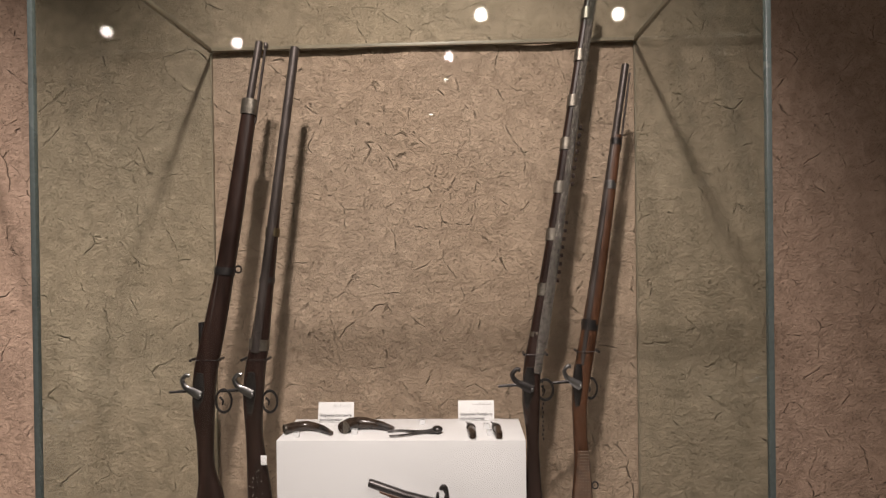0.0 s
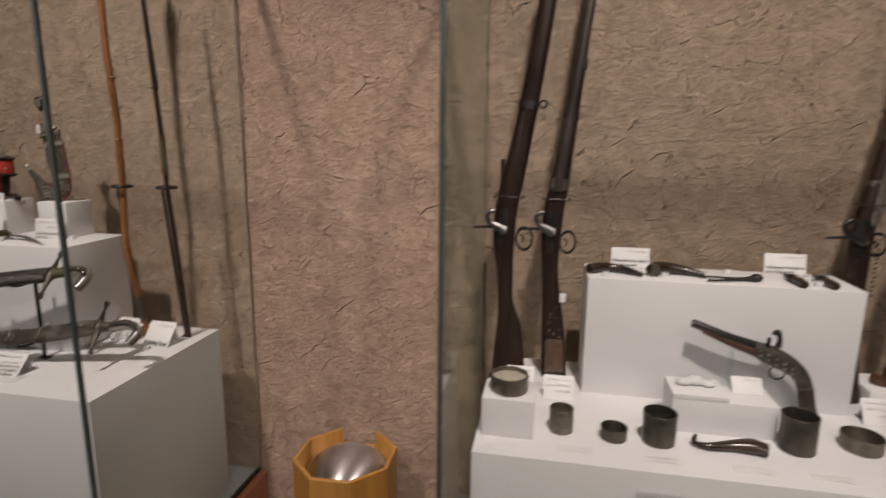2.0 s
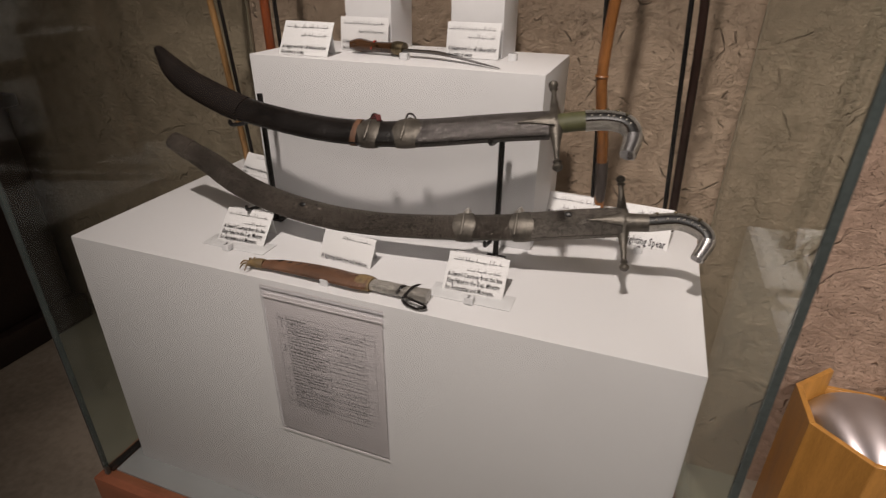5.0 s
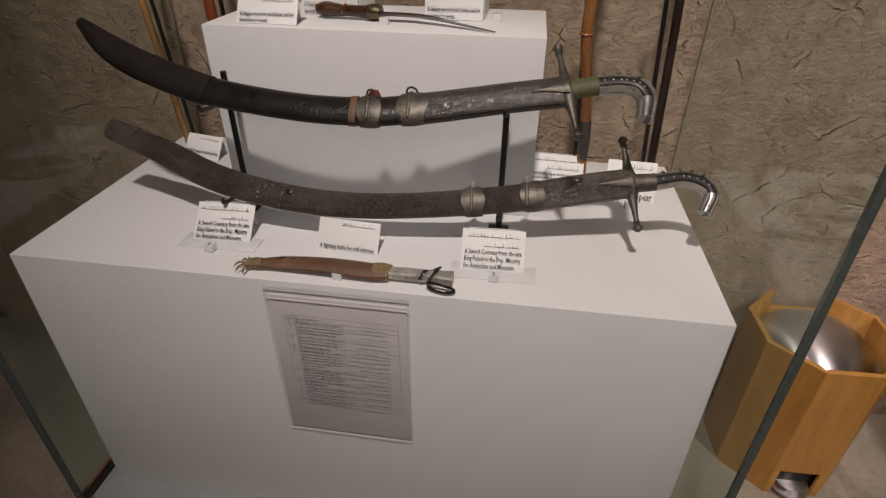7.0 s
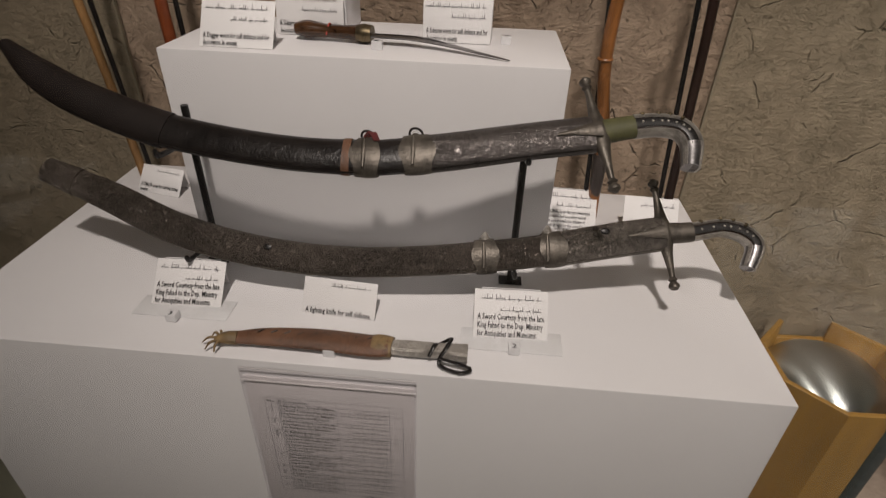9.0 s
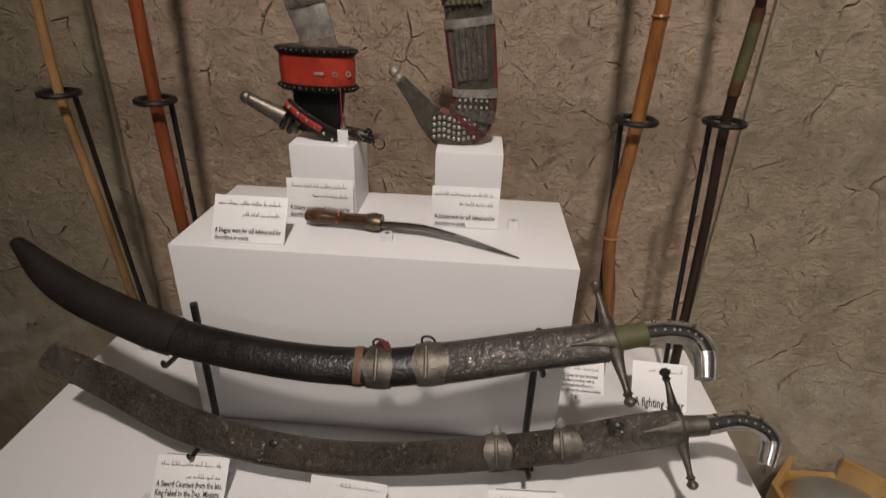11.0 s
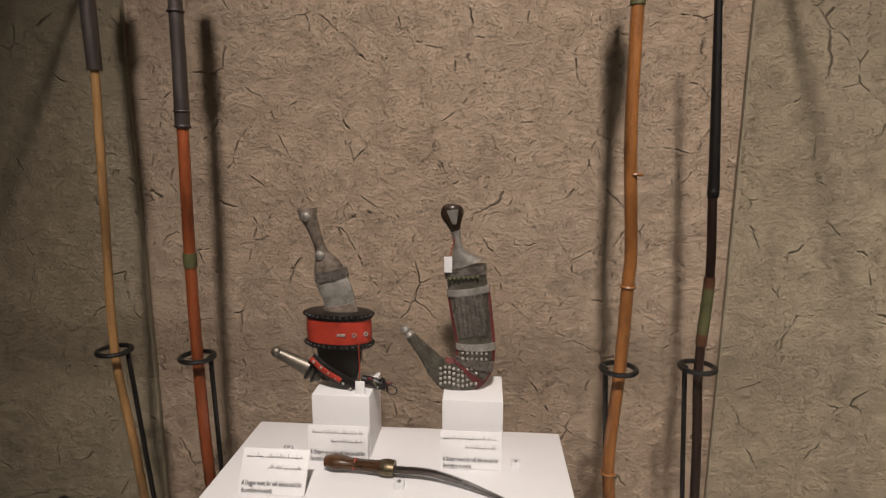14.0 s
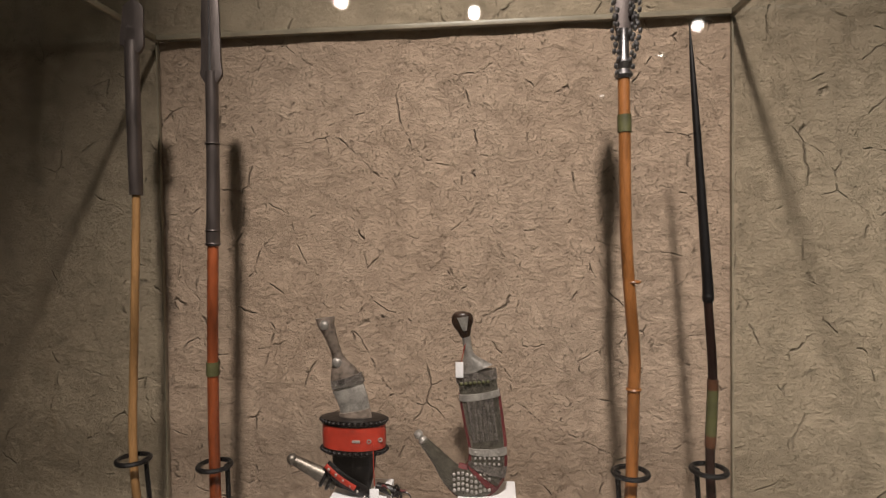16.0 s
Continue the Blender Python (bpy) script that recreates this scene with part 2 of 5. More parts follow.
M = dict(
    wall=plaster("mud_plaster", (0.45, 0.355, 0.272), (0.355, 0.272, 0.202)),
    floor=mat("stone_floor", (0.27, 0.245, 0.19), 0.55, coarse=3, fine=40, vary=0.35, bump=0.15),
    ceiling=mat("ceiling_paint", (0.12, 0.1, 0.085), 0.9, vary=0.2),
    white=mat("white_board", (0.76, 0.75, 0.76), 0.55, coarse=2.5, fine=60, vary=0.05, bump=0.03),
    deck=mat("grey_deck", (0.32, 0.33, 0.33), 0.7, coarse=5, fine=200, vary=0.15),
    base=mat("red_brown_lacquer", (0.3, 0.115, 0.06), 0.38, coarse=6, vary=0.25, bump=0.04, stretch=(1, 1, 6)),
    glass=pane_material("sheet_glass", (0.925, 0.966, 0.948)),
    edge=mat("glass_edge", (0.08, 0.105, 0.1), 0.25, coarse=4, vary=0.3, bump=0.02),
    joint=mat("clear_joint", (0.26, 0.22, 0.16), 0.4, coarse=9, vary=0.3, bump=0.02),
    card=mat("card_paper", (0.8, 0.79, 0.79), 0.6, coarse=20, vary=0.03, bump=0.02),
    sheet=mat("sheet_paper", (0.74, 0.71, 0.71), 0.5, coarse=10, vary=0.05, bump=0.02),
    sleeve=pane_material("plastic_sleeve", (0.93, 0.92, 0.93)),
    ink=mat("ink", (0.025, 0.025, 0.028), 0.7, vary=0.2, bump=0),
    grey_ink=mat("grey_ink", (0.14, 0.14, 0.15), 0.7, vary=0.2, bump=0),
    acrylic=mat("acrylic", (0.72, 0.72, 0.73), 0.12, coarse=30, vary=0.1, bump=0.0),
    black=mat("black_iron", (0.012, 0.011, 0.011), 0.4, 0.3, vary=0.4),
    iron=mat("dark_iron", (0.075, 0.068, 0.068), 0.38, 0.85, coarse=15, fine=250, vary=0.5, bump=0.15),
    steel=mat("grey_steel", (0.27, 0.26, 0.26), 0.34, 0.95, coarse=18, fine=260, vary=0.45, bump=0.15),
    gunmetal=mat("brown_barrel_steel", (0.1, 0.083, 0.077), 0.4, 0.6, coarse=12, fine=220, vary=0.4, bump=0.12, stretch=(4, 4, 1)),
    silver=mat("worn_silver", (0.45, 0.42, 0.38), 0.34, 0.5, coarse=40, fine=420, vary=0.55, bump=0.5),
    chased=mat("chased_silver", (0.24, 0.215, 0.19), 0.36, 0.7, coarse=70, fine=350, vary=0.6, bump=1.0, chase=150.0),
    engraved=mat("engraved_grey_silver", (0.1, 0.089, 0.085), 0.34, 0.65, coarse=9, fine=300, vary=0.6, bump=0.35, chase=130.0),
    brass=mat("brass", (0.16, 0.125, 0.075), 0.42, 0.9, coarse=30, vary=0.4),
    walnut=mat("dark_walnut", (0.026, 0.0135, 0.0105), 0.4, coarse=7, fine=90, vary=0.6, bump=0.2, stretch=(7, 7, 1), spec=0.3),
    stock=mat("brown_stock_wood", (0.085, 0.036, 0.018), 0.42, coarse=6, fine=90, vary=0.7, bump=0.2, stretch=(7, 7, 1)),
    carved=mat("carved_stock", (0.12, 0.068, 0.042), 0.5, coarse=60, fine=300, vary=0.6, bump=0.9),
    leather=mat("black_leather", (0.011, 0.009, 0.0085), 0.33, coarse=25, fine=180, vary=0.6, bump=0.8, spec=0.35),
    scabbard=mat("tooled_scabbard", (0.145, 0.122, 0.103), 0.36, 0.6, coarse=9, fine=200, vary=0.6, bump=1.0, second=(0.022, 0.017, 0.014), spec=0.5, chase=150.0),
    tan=mat("tan_leather", (0.14, 0.065, 0.034), 0.55, coarse=25, fine=200, vary=0.5, bump=0.4),
    rawhide=mat("rawhide", (0.22, 0.145, 0.065), 0.6, coarse=30, vary=0.5, bump=0.4),
    red=mat("red_leather", (0.4, 0.04, 0.022), 0.4, coarse=20, vary=0.4, bump=0.2),
    maroon=mat("maroon_cord", (0.12, 0.02, 0.02), 0.7, coarse=80, vary=0.5),
    green=mat("green_binding", (0.085, 0.085, 0.032), 0.6, coarse=40, fine=400, vary=0.5, bump=0.3),
    horn=mat("dark_horn", (0.045, 0.028, 0.02), 0.25, coarse=20, vary=0.7, bump=0.1),
    horn_grip=mat("amber_horn", (0.075, 0.035, 0.016), 0.22, coarse=18, vary=0.8, bump=0.05),
    grip=mat("grey_horn_grip", (0.2, 0.16, 0.13), 0.3, coarse=30, vary=0.6, bump=0.1),
    studded=mat("studded_green_work", (0.15, 0.135, 0.105), 0.4, 0.3, coarse=60, fine=300, vary=0.6, bump=1.0, chase=220.0),
    bamboo=mat("pale_cane", (0.3, 0.165, 0.065), 0.4, coarse=5, fine=120, vary=0.7, bump=0.1, stretch=(6, 6, 1)),
    cane=mat("red_cane", (0.26, 0.065, 0.022), 0.35, coarse=5, fine=120, vary=0.75, bump=0.1, stretch=(6, 6, 1)),
    orange=mat("orange_cane", (0.3, 0.12, 0.036), 0.35, coarse=5, fine=120, vary=0.75, bump=0.1, stretch=(6, 6, 1)),
    beech=mat("orange_varnished_wood", (0.4, 0.205, 0.045), 0.36, coarse=4, fine=80, vary=0.25, bump=0.06, stretch=(9, 9, 1)),
    brushed=mat("brushed_steel", (0.56, 0.55, 0.55), 0.3, 1.0, coarse=2, fine=20, vary=0.1, bump=0.0, aniso=0.85),
    pewter=mat("old_pewter", (0.12, 0.105, 0.088), 0.45, 0.6, coarse=45, fine=260, vary=0.5, bump=0.5),
    chape=mat("dark_chape_leather", (0.014, 0.0105, 0.0095), 0.5, coarse=12, fine=220, vary=0.5, bump=0.25, spec=0.25),
    tin=mat("dull_tin", (0.21, 0.185, 0.155), 0.45, 0.8, coarse=25, fine=200, vary=0.5, bump=0.25),
    dark_tin=mat("blackened_tin", (0.115, 0.1, 0.083), 0.45, 0.7, coarse=20, fine=200, vary=0.7, bump=0.3),
    powder=mat("pale_powder", (0.45, 0.4, 0.32), 0.9, coarse=60, vary=0.3, bump=0.6),
    glow=glow_material("lamp_glow", (1.0, 0.93, 0.82), 45.0),
    dark_wood=mat("very_dark_wood", (0.025, 0.017, 0.014), 0.5, coarse=5, vary=0.5, bump=0.2),
)


# ---- mesh helpers ----
def part(name, bm, material, parent=None, label="", smooth=True):
    me = bpy.data.meshes.new(name)
    bmesh.ops.recalc_face_normals(bm, faces=bm.faces)
    bm.to_mesh(me)
    bm.free()
    me.materials.append(M[material] if isinstance(material, str) else material)
    if smooth:
        me.shade_smooth()
        me.set_sharp_from_angle(angle=radians(38))
    ob = new(name, me)
    if parent:
        ob.parent = parent
    return tagged(ob, label)


def thing(name, label, category, at=(0, 0, 0), yaw=0, group=""):
    ob = new(name)
    ob.empty_display_size = 0.05
    ob.matrix_basis = pose(*at, 0, 0, yaw)
    return tagged(ob, label, category, group)


def box(x0, x1, y0, y1, z0, z1, bevel=0.0):
    bm = bmesh.new()
    bmesh.ops.create_cube(bm, size=1)
    for v in bm.verts:
        v.co = Vector(((x0 + x1) / 2 + v.co.x * (x1 - x0), (y0 + y1) / 2 + v.co.y * (y1 - y0), (z0 + z1) / 2 + v.co.z * (z1 - z0)))
    if bevel:
        bmesh.ops.bevel(bm, geom=bm.edges[:], offset=bevel, segments=2, affect="EDGES", profile=0.5)
    return bm


def lathe(profile, n=24, at=(0, 0, 0), turn=None, bm=None):
    """profile: rows of radius and height."""
    bm = bm or bmesh.new()
    rings = []
    for r, z in profile:
        ring = []
        for k in range(n):
            a = 2 * math.pi * k / n
            p = Vector((r * math.cos(a), r * math.sin(a), z))
            ring.append(bm.verts.new((turn @ p if turn else p) + Vector(at)))
        rings.append(ring)
    for a, b in zip(rings, rings[1:]):
        for k in range(n):
            bm.faces.new((a[k], a[(k + 1) % n], b[(k + 1) % n], b[k]))
    bm.faces.new(rings[0])
    bm.faces.new(rings[-1])
    return bm


def blend(rows, steps):
    """Catmull-Rom through rows of numbers."""
    rows = [np.array(r, float) for r in rows]
    rows = [2 * rows[0] - rows[1], *rows, 2 * rows[-1] - rows[-2]]
    out = []
    for a, b, c, d in zip(rows, rows[1:], rows[2:], rows[3:]):
        for k in range(steps):
            t = k / steps
            out.append(0.5 * (2 * b + (c - a) * t + (2 * a - 5 * b + 4 * c - d) * t * t + (3 * b - a - 3 * c + d) * t ** 3))
    return out + [rows[-2]]


def sweep(rows, across=(0, 1, 0), n=12, steps=4, square=2.0, bm=None):
    """A body along rows of x, y, z, half width in the bend's plane, half thickness along 'across'. square above 2 gives flatter sides."""
    rows = blend(rows, steps) if steps > 1 else [np.array(r, float) for r in rows]
    bm = bm or bmesh.new()
    across = Vector(across).normalized()
    rings = []
    for i, r in enumerate(rows):
        p = Vector(r[:3])
        t = (Vector(rows[min(i + 1, len(rows) - 1)][:3]) - Vector(rows[max(i - 1, 0)][:3])).normalized()
        u = (across - t * across.dot(t)).normalized()
        w = t.cross(u)
        ring = []
        for k in range(n):
            a = 2 * math.pi * (k + 0.5) / n
            c, s = math.cos(a), math.sin(a)
            c, s = math.copysign(abs(c) ** (2 / square), c), math.copysign(abs(s) ** (2 / square), s)
            ring.append(bm.verts.new(p + w * (c * max(r[3], 1e-4)) + u * (s * max(r[4], 1e-4))))
        rings.append(ring)
    for a, b in zip(rings, rings[1:]):
        for k in range(n):
            bm.faces.new((a[k], a[(k + 1) % n], b[(k + 1) % n], b[k]))
    bm.faces.new(rings[0])
    bm.faces.new(rings[-1])
    return bm


def rod(a, b, r, n=10, r2=None, bm=None):
    a, b = Vector(a), Vector(b)
    side = (1, 0, 0) if abs((b - a).normalized().x) < 0.9 else (0, 1, 0)
    return sweep([(*a, r, r), (*b, r2 or r, r2 or r)], side, n, 1, bm=bm)


def ring(center, major, minor, axis=(0, 0, 1), n=24, m=8, squash=1.0):
    bm = bmesh.new()
    q = Vector((0, 0, 1)).rotation_difference(Vector(axis))
    grid = []
    for i in range(n):
        a = 2 * math.pi * i / n
        row = []
        for k in range(m):
            b = 2 * math.pi * k / m
            p = Vector(((major + minor * math.cos(b)) * math.cos(a), (major + minor * math.cos(b)) * math.sin(a) * squash, minor * math.sin(b)))
            row.append(bm.verts.new(q @ p + Vector(center)))
        grid.append(row)
    for i in range(n):
        for k in range(m):
            bm.faces.new((grid[i][k], grid[(i + 1) % n][k], grid[(i + 1) % n][(k + 1) % m], grid[i][(k + 1) % m]))
    return bm


def ball(center, r, squash=(1, 1, 1), bm=None, n=10):
    bm = bm or bmesh.new()
    made = bmesh.ops.create_uvsphere(bm, u_segments=n, v_segments=max(6, n // 2 + 1), radius=r)
    for v in made["verts"]:
        v.co = Vector((v.co.x * squash[0], v.co.y * squash[1], v.co.z * squash[2])) + Vector(center)
    return bm


def slab(outline, depth, axis="y"):
    """An outline in x and z, given a depth along y about 0, edges eased."""
    bm = bmesh.new()
    vs = [bm.verts.new((x, -depth / 2, z)) for x, z in outline]
    f = bm.faces.new(vs)
    made = bmesh.ops.extrude_face_region(bm, geom=[f])
    for v in made["geom"]:
        if isinstance(v, bmesh.types.BMVert):
            v.co.y += depth
    bmesh.ops.bevel(bm, geom=bm.edges[:], offset=depth * 0.12, segments=1, affect="EDGES")
    return bm


def lettering(text, width, height, name, material, parent, m, centre=False, weight=0.014):
    """Built-in letters as a flat mesh in the plane of m (x along the line, y up), fitted in a width and a line height."""
    cu = bpy.data.curves.new(name, "FONT")
    cu.body, cu.size, cu.resolution_u = text, 1.0, 1
    cu.space_line, cu.offset = 0.95, weight
    tmp = new("tmp", cu)
    bpy.context.view_layer.update()
    me = bpy.data.meshes.new_from_object(tmp.evaluated_get(bpy.context.evaluated_depsgraph_get()))
    bpy.data.objects.remove(tmp)
    bpy.data.curves.remove(cu)
    xs = [v.co.x for v in me.vertices]
    lines = text.count("\n") + 1
    sx = min(width / (max(xs) - min(xs)), height * 1.25)
    sy = height
    off = (width - sx * (max(xs) - min(xs))) / 2 if centre else 0
    me.transform(m @ Matrix.Translation((off - min(xs) * sx, 0, 0)) @ Matrix.Diagonal((sx, sy, 1, 1)))
    me.name = name
    me.materials.append(M[material])
    ob = new(name, me)
    ob.parent = parent
    return ob


def script_bars(rows, width, height, rng):
    """Unreadable cursive script: joined low strokes with uprights, tails and dots, set from the right."""
    bm = bmesh.new()

    def stroke(x0, x1, y0, y1):
        bm.faces.new([bm.verts.new(p) for p in ((x0, y0, 0), (x1, y0, 0), (x1, y1, 0), (x0, y1, 0))])

    pen = height * 0.085
    for k in range(rows):
        x, base = width, -k * height * 1.55
        stop = width * (0.06 if k < rows - 1 else 0.4)
        while x > stop:
            for j in range(rng.randint(2, 5)):
                w = rng.uniform(0.22, 0.42) * height
                kind = rng.random()
                stroke(x - w, x, base, base + pen)
                if kind < 0.3:
                    stroke(x - w * 0.6, x - w * 0.6 + pen, base + pen, base + height * rng.uniform(0.45, 0.7))
                elif kind < 0.6:
                    stroke(x - w * 0.55, x - w * 0.55 + pen, base + pen, base + height * 0.26)
                elif kind < 0.75:
                    stroke(x - w, x - w + pen, base - height * 0.2, base)
                if rng.random() < 0.4:
                    up = base + height * (0.4 if rng.random() < 0.6 else -0.18)
                    stroke(x - w * 0.5, x - w * 0.5 + pen, up, up + pen)
                x -= w
            x -= height * rng.uniform(0.18, 0.32)
    return bm


# ---- setting ----
X0, X1, Y0, WALL, CEIL = -5.6, 3.4, -12.2, 1.80, 4.2


def rough_wall():
    nx, nz = 300, 130
    verts, faces = [], []
    for j in range(nz + 1):
        for i in range(nx + 1):
            x, z = X0 - 0.1 + (X1 - X0 + 0.2) * i / nx, CEIL * j / nz
            d = 0.010 * noise.noise((x * 1.3, 0, z * 1.3)) + 0.006 * noise.noise((x * 5, 3, z * 5)) + 0.004 * noise.noise((x * 14, 7, z * 14))
            verts.append((x, WALL + d, z))
    for j in range(nz):
        for i in range(nx):
            a = j * (nx + 1) + i
            faces.append((a, a + 1, a + nx + 2, a + nx + 1))
    k = len(verts)
    verts += [(X0 - 0.1, WALL + 0.3, 0), (X1 + 0.1, WALL + 0.3, 0), (X1 + 0.1, WALL + 0.3, CEIL), (X0 - 0.1, WALL + 0.3, CEIL)]
    faces.append((k + 1, k, k + 3, k + 2))
    faces.append((k, nx * 0, nz * (nx + 1), k + 3))
    faces.append((nx, k + 1, k + 2, nz * (nx + 1) + nx))
    me = bpy.data.meshes.new("wall_north")
    me.from_pydata(verts, [], faces)
    me.materials.append(M["wall"])
    me.shade_smooth()
    return tagged(new("wall_north", me), "rough straw-mixed mud plaster wall, ochre brown", "wall", kind="structure")


rough_wall()
for name, dims in (("wall_west", (X0 - 0.3, X0, Y0, WALL + 0.1, 0, CEIL)), ("wall_east", (X1, X1 + 0.3, Y0, WALL + 0.1, 0, CEIL)), ("wall_south", (X0 - 0.3, X1 + 0.3, Y0 - 0.3, Y0, 0, CEIL))):
    tagged(part(name, box(*dims), "wall"), "plain mud plaster wall, brown", "wall", kind="structure")
tagged(part("floor", box(X0 - 0.3, X1 + 0.3, Y0 - 0.3, WALL + 0.3, -0.2, 0), "floor"), "worn beige grey stone floor", "floor", kind="structure")
tagged(part("ceiling", box(X0 - 0.3, X1 + 0.3, Y0 - 0.3, WALL + 0.3, CEIL, CEIL + 0.2), "ceiling"), "dark painted ceiling", "ceiling", kind="structure")


def downlight(x, y, z, tilt=None):
    t = thing("ceiling_spotlight", "small round ceiling spotlight, lit, dark rim; last of the set added for fill", "spotlight", (x, y, z), group="ceiling spotlights")
    part("rim", lathe([(0.085, 0.05), (0.09, 0.0), (0.06, -0.004), (0.056, 0.03)], 20), "black", t)
    part("lens", lathe([(0.04, 0.004), (0.036, -0.003), (0.02, -0.005), (0.001, -0.006)], 24), "glow", t, "glowing lens")


# the last position is an invented fixture for the added fill lamp
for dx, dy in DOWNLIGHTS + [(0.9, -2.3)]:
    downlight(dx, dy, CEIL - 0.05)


# ---- display cases ----
def display_case(x0, x1, y0, top, label):
    t = thing("glass_display_case", label, "display case", ((x0 + x1) / 2, y0, 0))
    w, d, zb = (x1 - x0) / 2, WALL - 0.012 - y0, 0.245
    part("base", box(-w - 0.02, w + 0.02, -0.02, d, 0.0, zb, 0.004), "base", t, "red-brown lacquered wooden base")
    part("deck", box(-w + 0.02, w - 0.02, 0.02, d, zb + 0.001, zb + 0.006), "deck", t, "grey deck inside the case")
    g, e = 0.008, 0.011
    panes = [(-w + e, w - e, 0.001, g, zb, top - e), (-w + 0.001, -w + g, e, d - 0.003, zb, top - e), (w - g, w - 0.001, e, d - 0.003, zb, top - e), (-w + e, w - e, e, d - 0.003, top - g, top - 0.001)]
    for p in panes:
        o = part("pane", box(*p), "glass", t, smooth=False)
        o.visible_shadow = False
    for sx in (-1, 1):
        x = sx * (w - e / 2)
        part("glass_edge", box(x - e / 2, x + e / 2, 0, e, zb, top, 0.0015), "edge", t, "green polished glass edge")
        part("glass_edge", box(x - e / 2, x + e / 2, e, d, top - 0.015, top, 0.0015), "joint", t)
        part("wall_joint", box(x - 0.0018, x + 0.0018, d - 0.004, d + 0.006, zb, top), "joint", t, "clear sealant joint on the wall")
    part("glass_edge", box(-w + e, w - e, 0, e, top - 0.014, top, 0.0015), "edge", t)
    part("top_joint", box(-w + e, w - e, d - 0.012, d + 0.004, top - 0.012, top, 0.0015), "joint", t, "sealant joint along the wall")
    for sx in (-1, 1):
        part("channel", box(sx * (w - 0.012) - 0.006, sx * (w - 0.012) + 0.006, 0.012, d - 0.01, zb + 0.006, zb + 0.02), "black", t)
    return t


CASE_L, CASE_R = (-3.112, -1.722), (-0.81, 0.67)
display_case(*CASE_L, 0.958, 2.412, "frameless glass display case with swords and spears")
display_case(*CASE_R, 0.968, 2.495, "frameless glass display case with old firearms")


def plinth(x0, x1, y0, y1, z0, z1, label, bevel=0.002):
    ob = part("display_plinth", box(x0, x1, y0, y1, z0, z1, bevel), "white")
    return tagged(ob, label, "plinth")


DECK, LOW, HIGH, BLOCK = 0.251, 0.916, 1.271, 1.397
LOW_E, HIGH_E = 0.902, 1.248
plinth(-3.06, -1.786, 1.038, 1.645, DECK, LOW, "large white painted display plinth, lower step")
plinth(-2.758, -2.116, 1.335, 1.608, LOW, HIGH, "white painted display plinth, upper step")
plinth(-2.602, -2.49, 1.485, 1.60, HIGH, BLOCK, "small white block under a curved dagger")
plinth(-2.352, -2.238, 1.485, 1.602, HIGH, BLOCK, "small white block under a studded dagger")
plinth(-0.74, 0.62, 1.035, 1.645, DECK, LOW_E, "large white painted display plinth, lower step")
plinth(-0.467, 0.236, 1.416, 1.61, LOW_E, HIGH_E, "white painted display plinth, upper step")
plinth(-0.727, -0.599, 1.115, 1.235, LOW_E, 1.002, "small white block under a round tin")
plinth(0.45, 0.58, 1.14, 1.265, LOW_E, 1.002, "small white block under a round tin")
plinth(-0.257, -0.008, 1.235, 1.345, LOW_E, 0.99, "small white block in front of the step")
plinth(-0.257, -0.124, 1.235, 1.345, 0.99, 1.004, "thin white pad on a small block", 0.001)
plinth(0.32, 0.55, 1.49, 1.63, LOW_E, 0.947, "low white wedge under a gun butt")


# ---- cards ----
rng = random.Random(4)


def card(x, y, z, w, h, text, label, lean=32, yaw=0, arabic=2, share=0.5, foot=True):
    t = thing("caption_card", label, "caption card", (x, y, z), yaw)
    tilt = pose(0, 0, 0.001, 90 - lean, 0, 0)
    bm = box(-w / 2, w / 2, 0, h, -0.0012, 0, 0.0004)
    bm.transform(tilt)
    part("board", bm, "card", t)
    if foot:
        bm = box(-w * 0.4, w * 0.4, 0, h * 0.75, -0.001, 0)
        bm.transform(Matrix.Translation((0, h * 0.98 * math.sin(radians(lean)) + 0.016, 0.0)) @ pose(0, 0, 0, 90 + 12, 0, 0))
        part("prop", bm, "card", t)
    if arabic:
        bm = script_bars(arabic, w * 0.82, h * 0.15, rng)
        bm.transform(tilt @ Matrix.Translation((-w * 0.41, h * 0.8, 0.0014)))
        part("script_line", bm, "grey_ink", t, "small dark script")
    if text:
        n = text.count("\n") + 1
        size = h * share / (n + 0.1)
        lettering(text, w * 0.9, size, "lettering", "ink", t, tilt @ Matrix.Translation((-w * 0.45, h * share - size * 0.95, 0.0016)), centre=n == 1)
    return t


def number_tag(x, y, z, text, yaw=0, size=0.017):
    t = thing("number_block", "small clear block with a printed number", "number tag", (x, y, z), yaw, "number blocks")
    part("block", box(-size / 2, size / 2, -size * 0.4, size * 0.5, 0, size * 0.8, 0.001), "acrylic", t)
    lettering(text, size * 0.7, size * 0.75, "lettering", "ink", t, pose(0, -size * 0.28, size * 0.8 + 0.0006, 0) @ Matrix.Translation((-size * 0.35, -0.001, 0)), centre=True)
    return t


SWORD = "A Sword Courtesy from the late\nKing Fahad to the Dep. Ministry\nfor Antiquities and Museums."
SIDEARM = "A Sidearm worn for self defense and for\ndecoration in events."
for x, y in ((-2.697, 1.142), (-2.177, 1.125)):
    card(x, y, LOW, 0.114, 0.076, SWORD, "white caption card about a sword, bold print", share=0.55, lean=44, yaw=2)
    tagged(part("acrylic_foot", box(x - 0.075, x + 0.078, y - 0.028, y + 0.02, LOW + 0.0004, LOW + 0.002, 0.0005), "acrylic"), "clear acrylic plate under a caption card", "card stand")
card(-2.45, 1.147, LOW, 0.12, 0.058, "A fighting knife for self defense.", "white caption card about a fighting knife", arabic=1, share=0.24, yaw=-4)
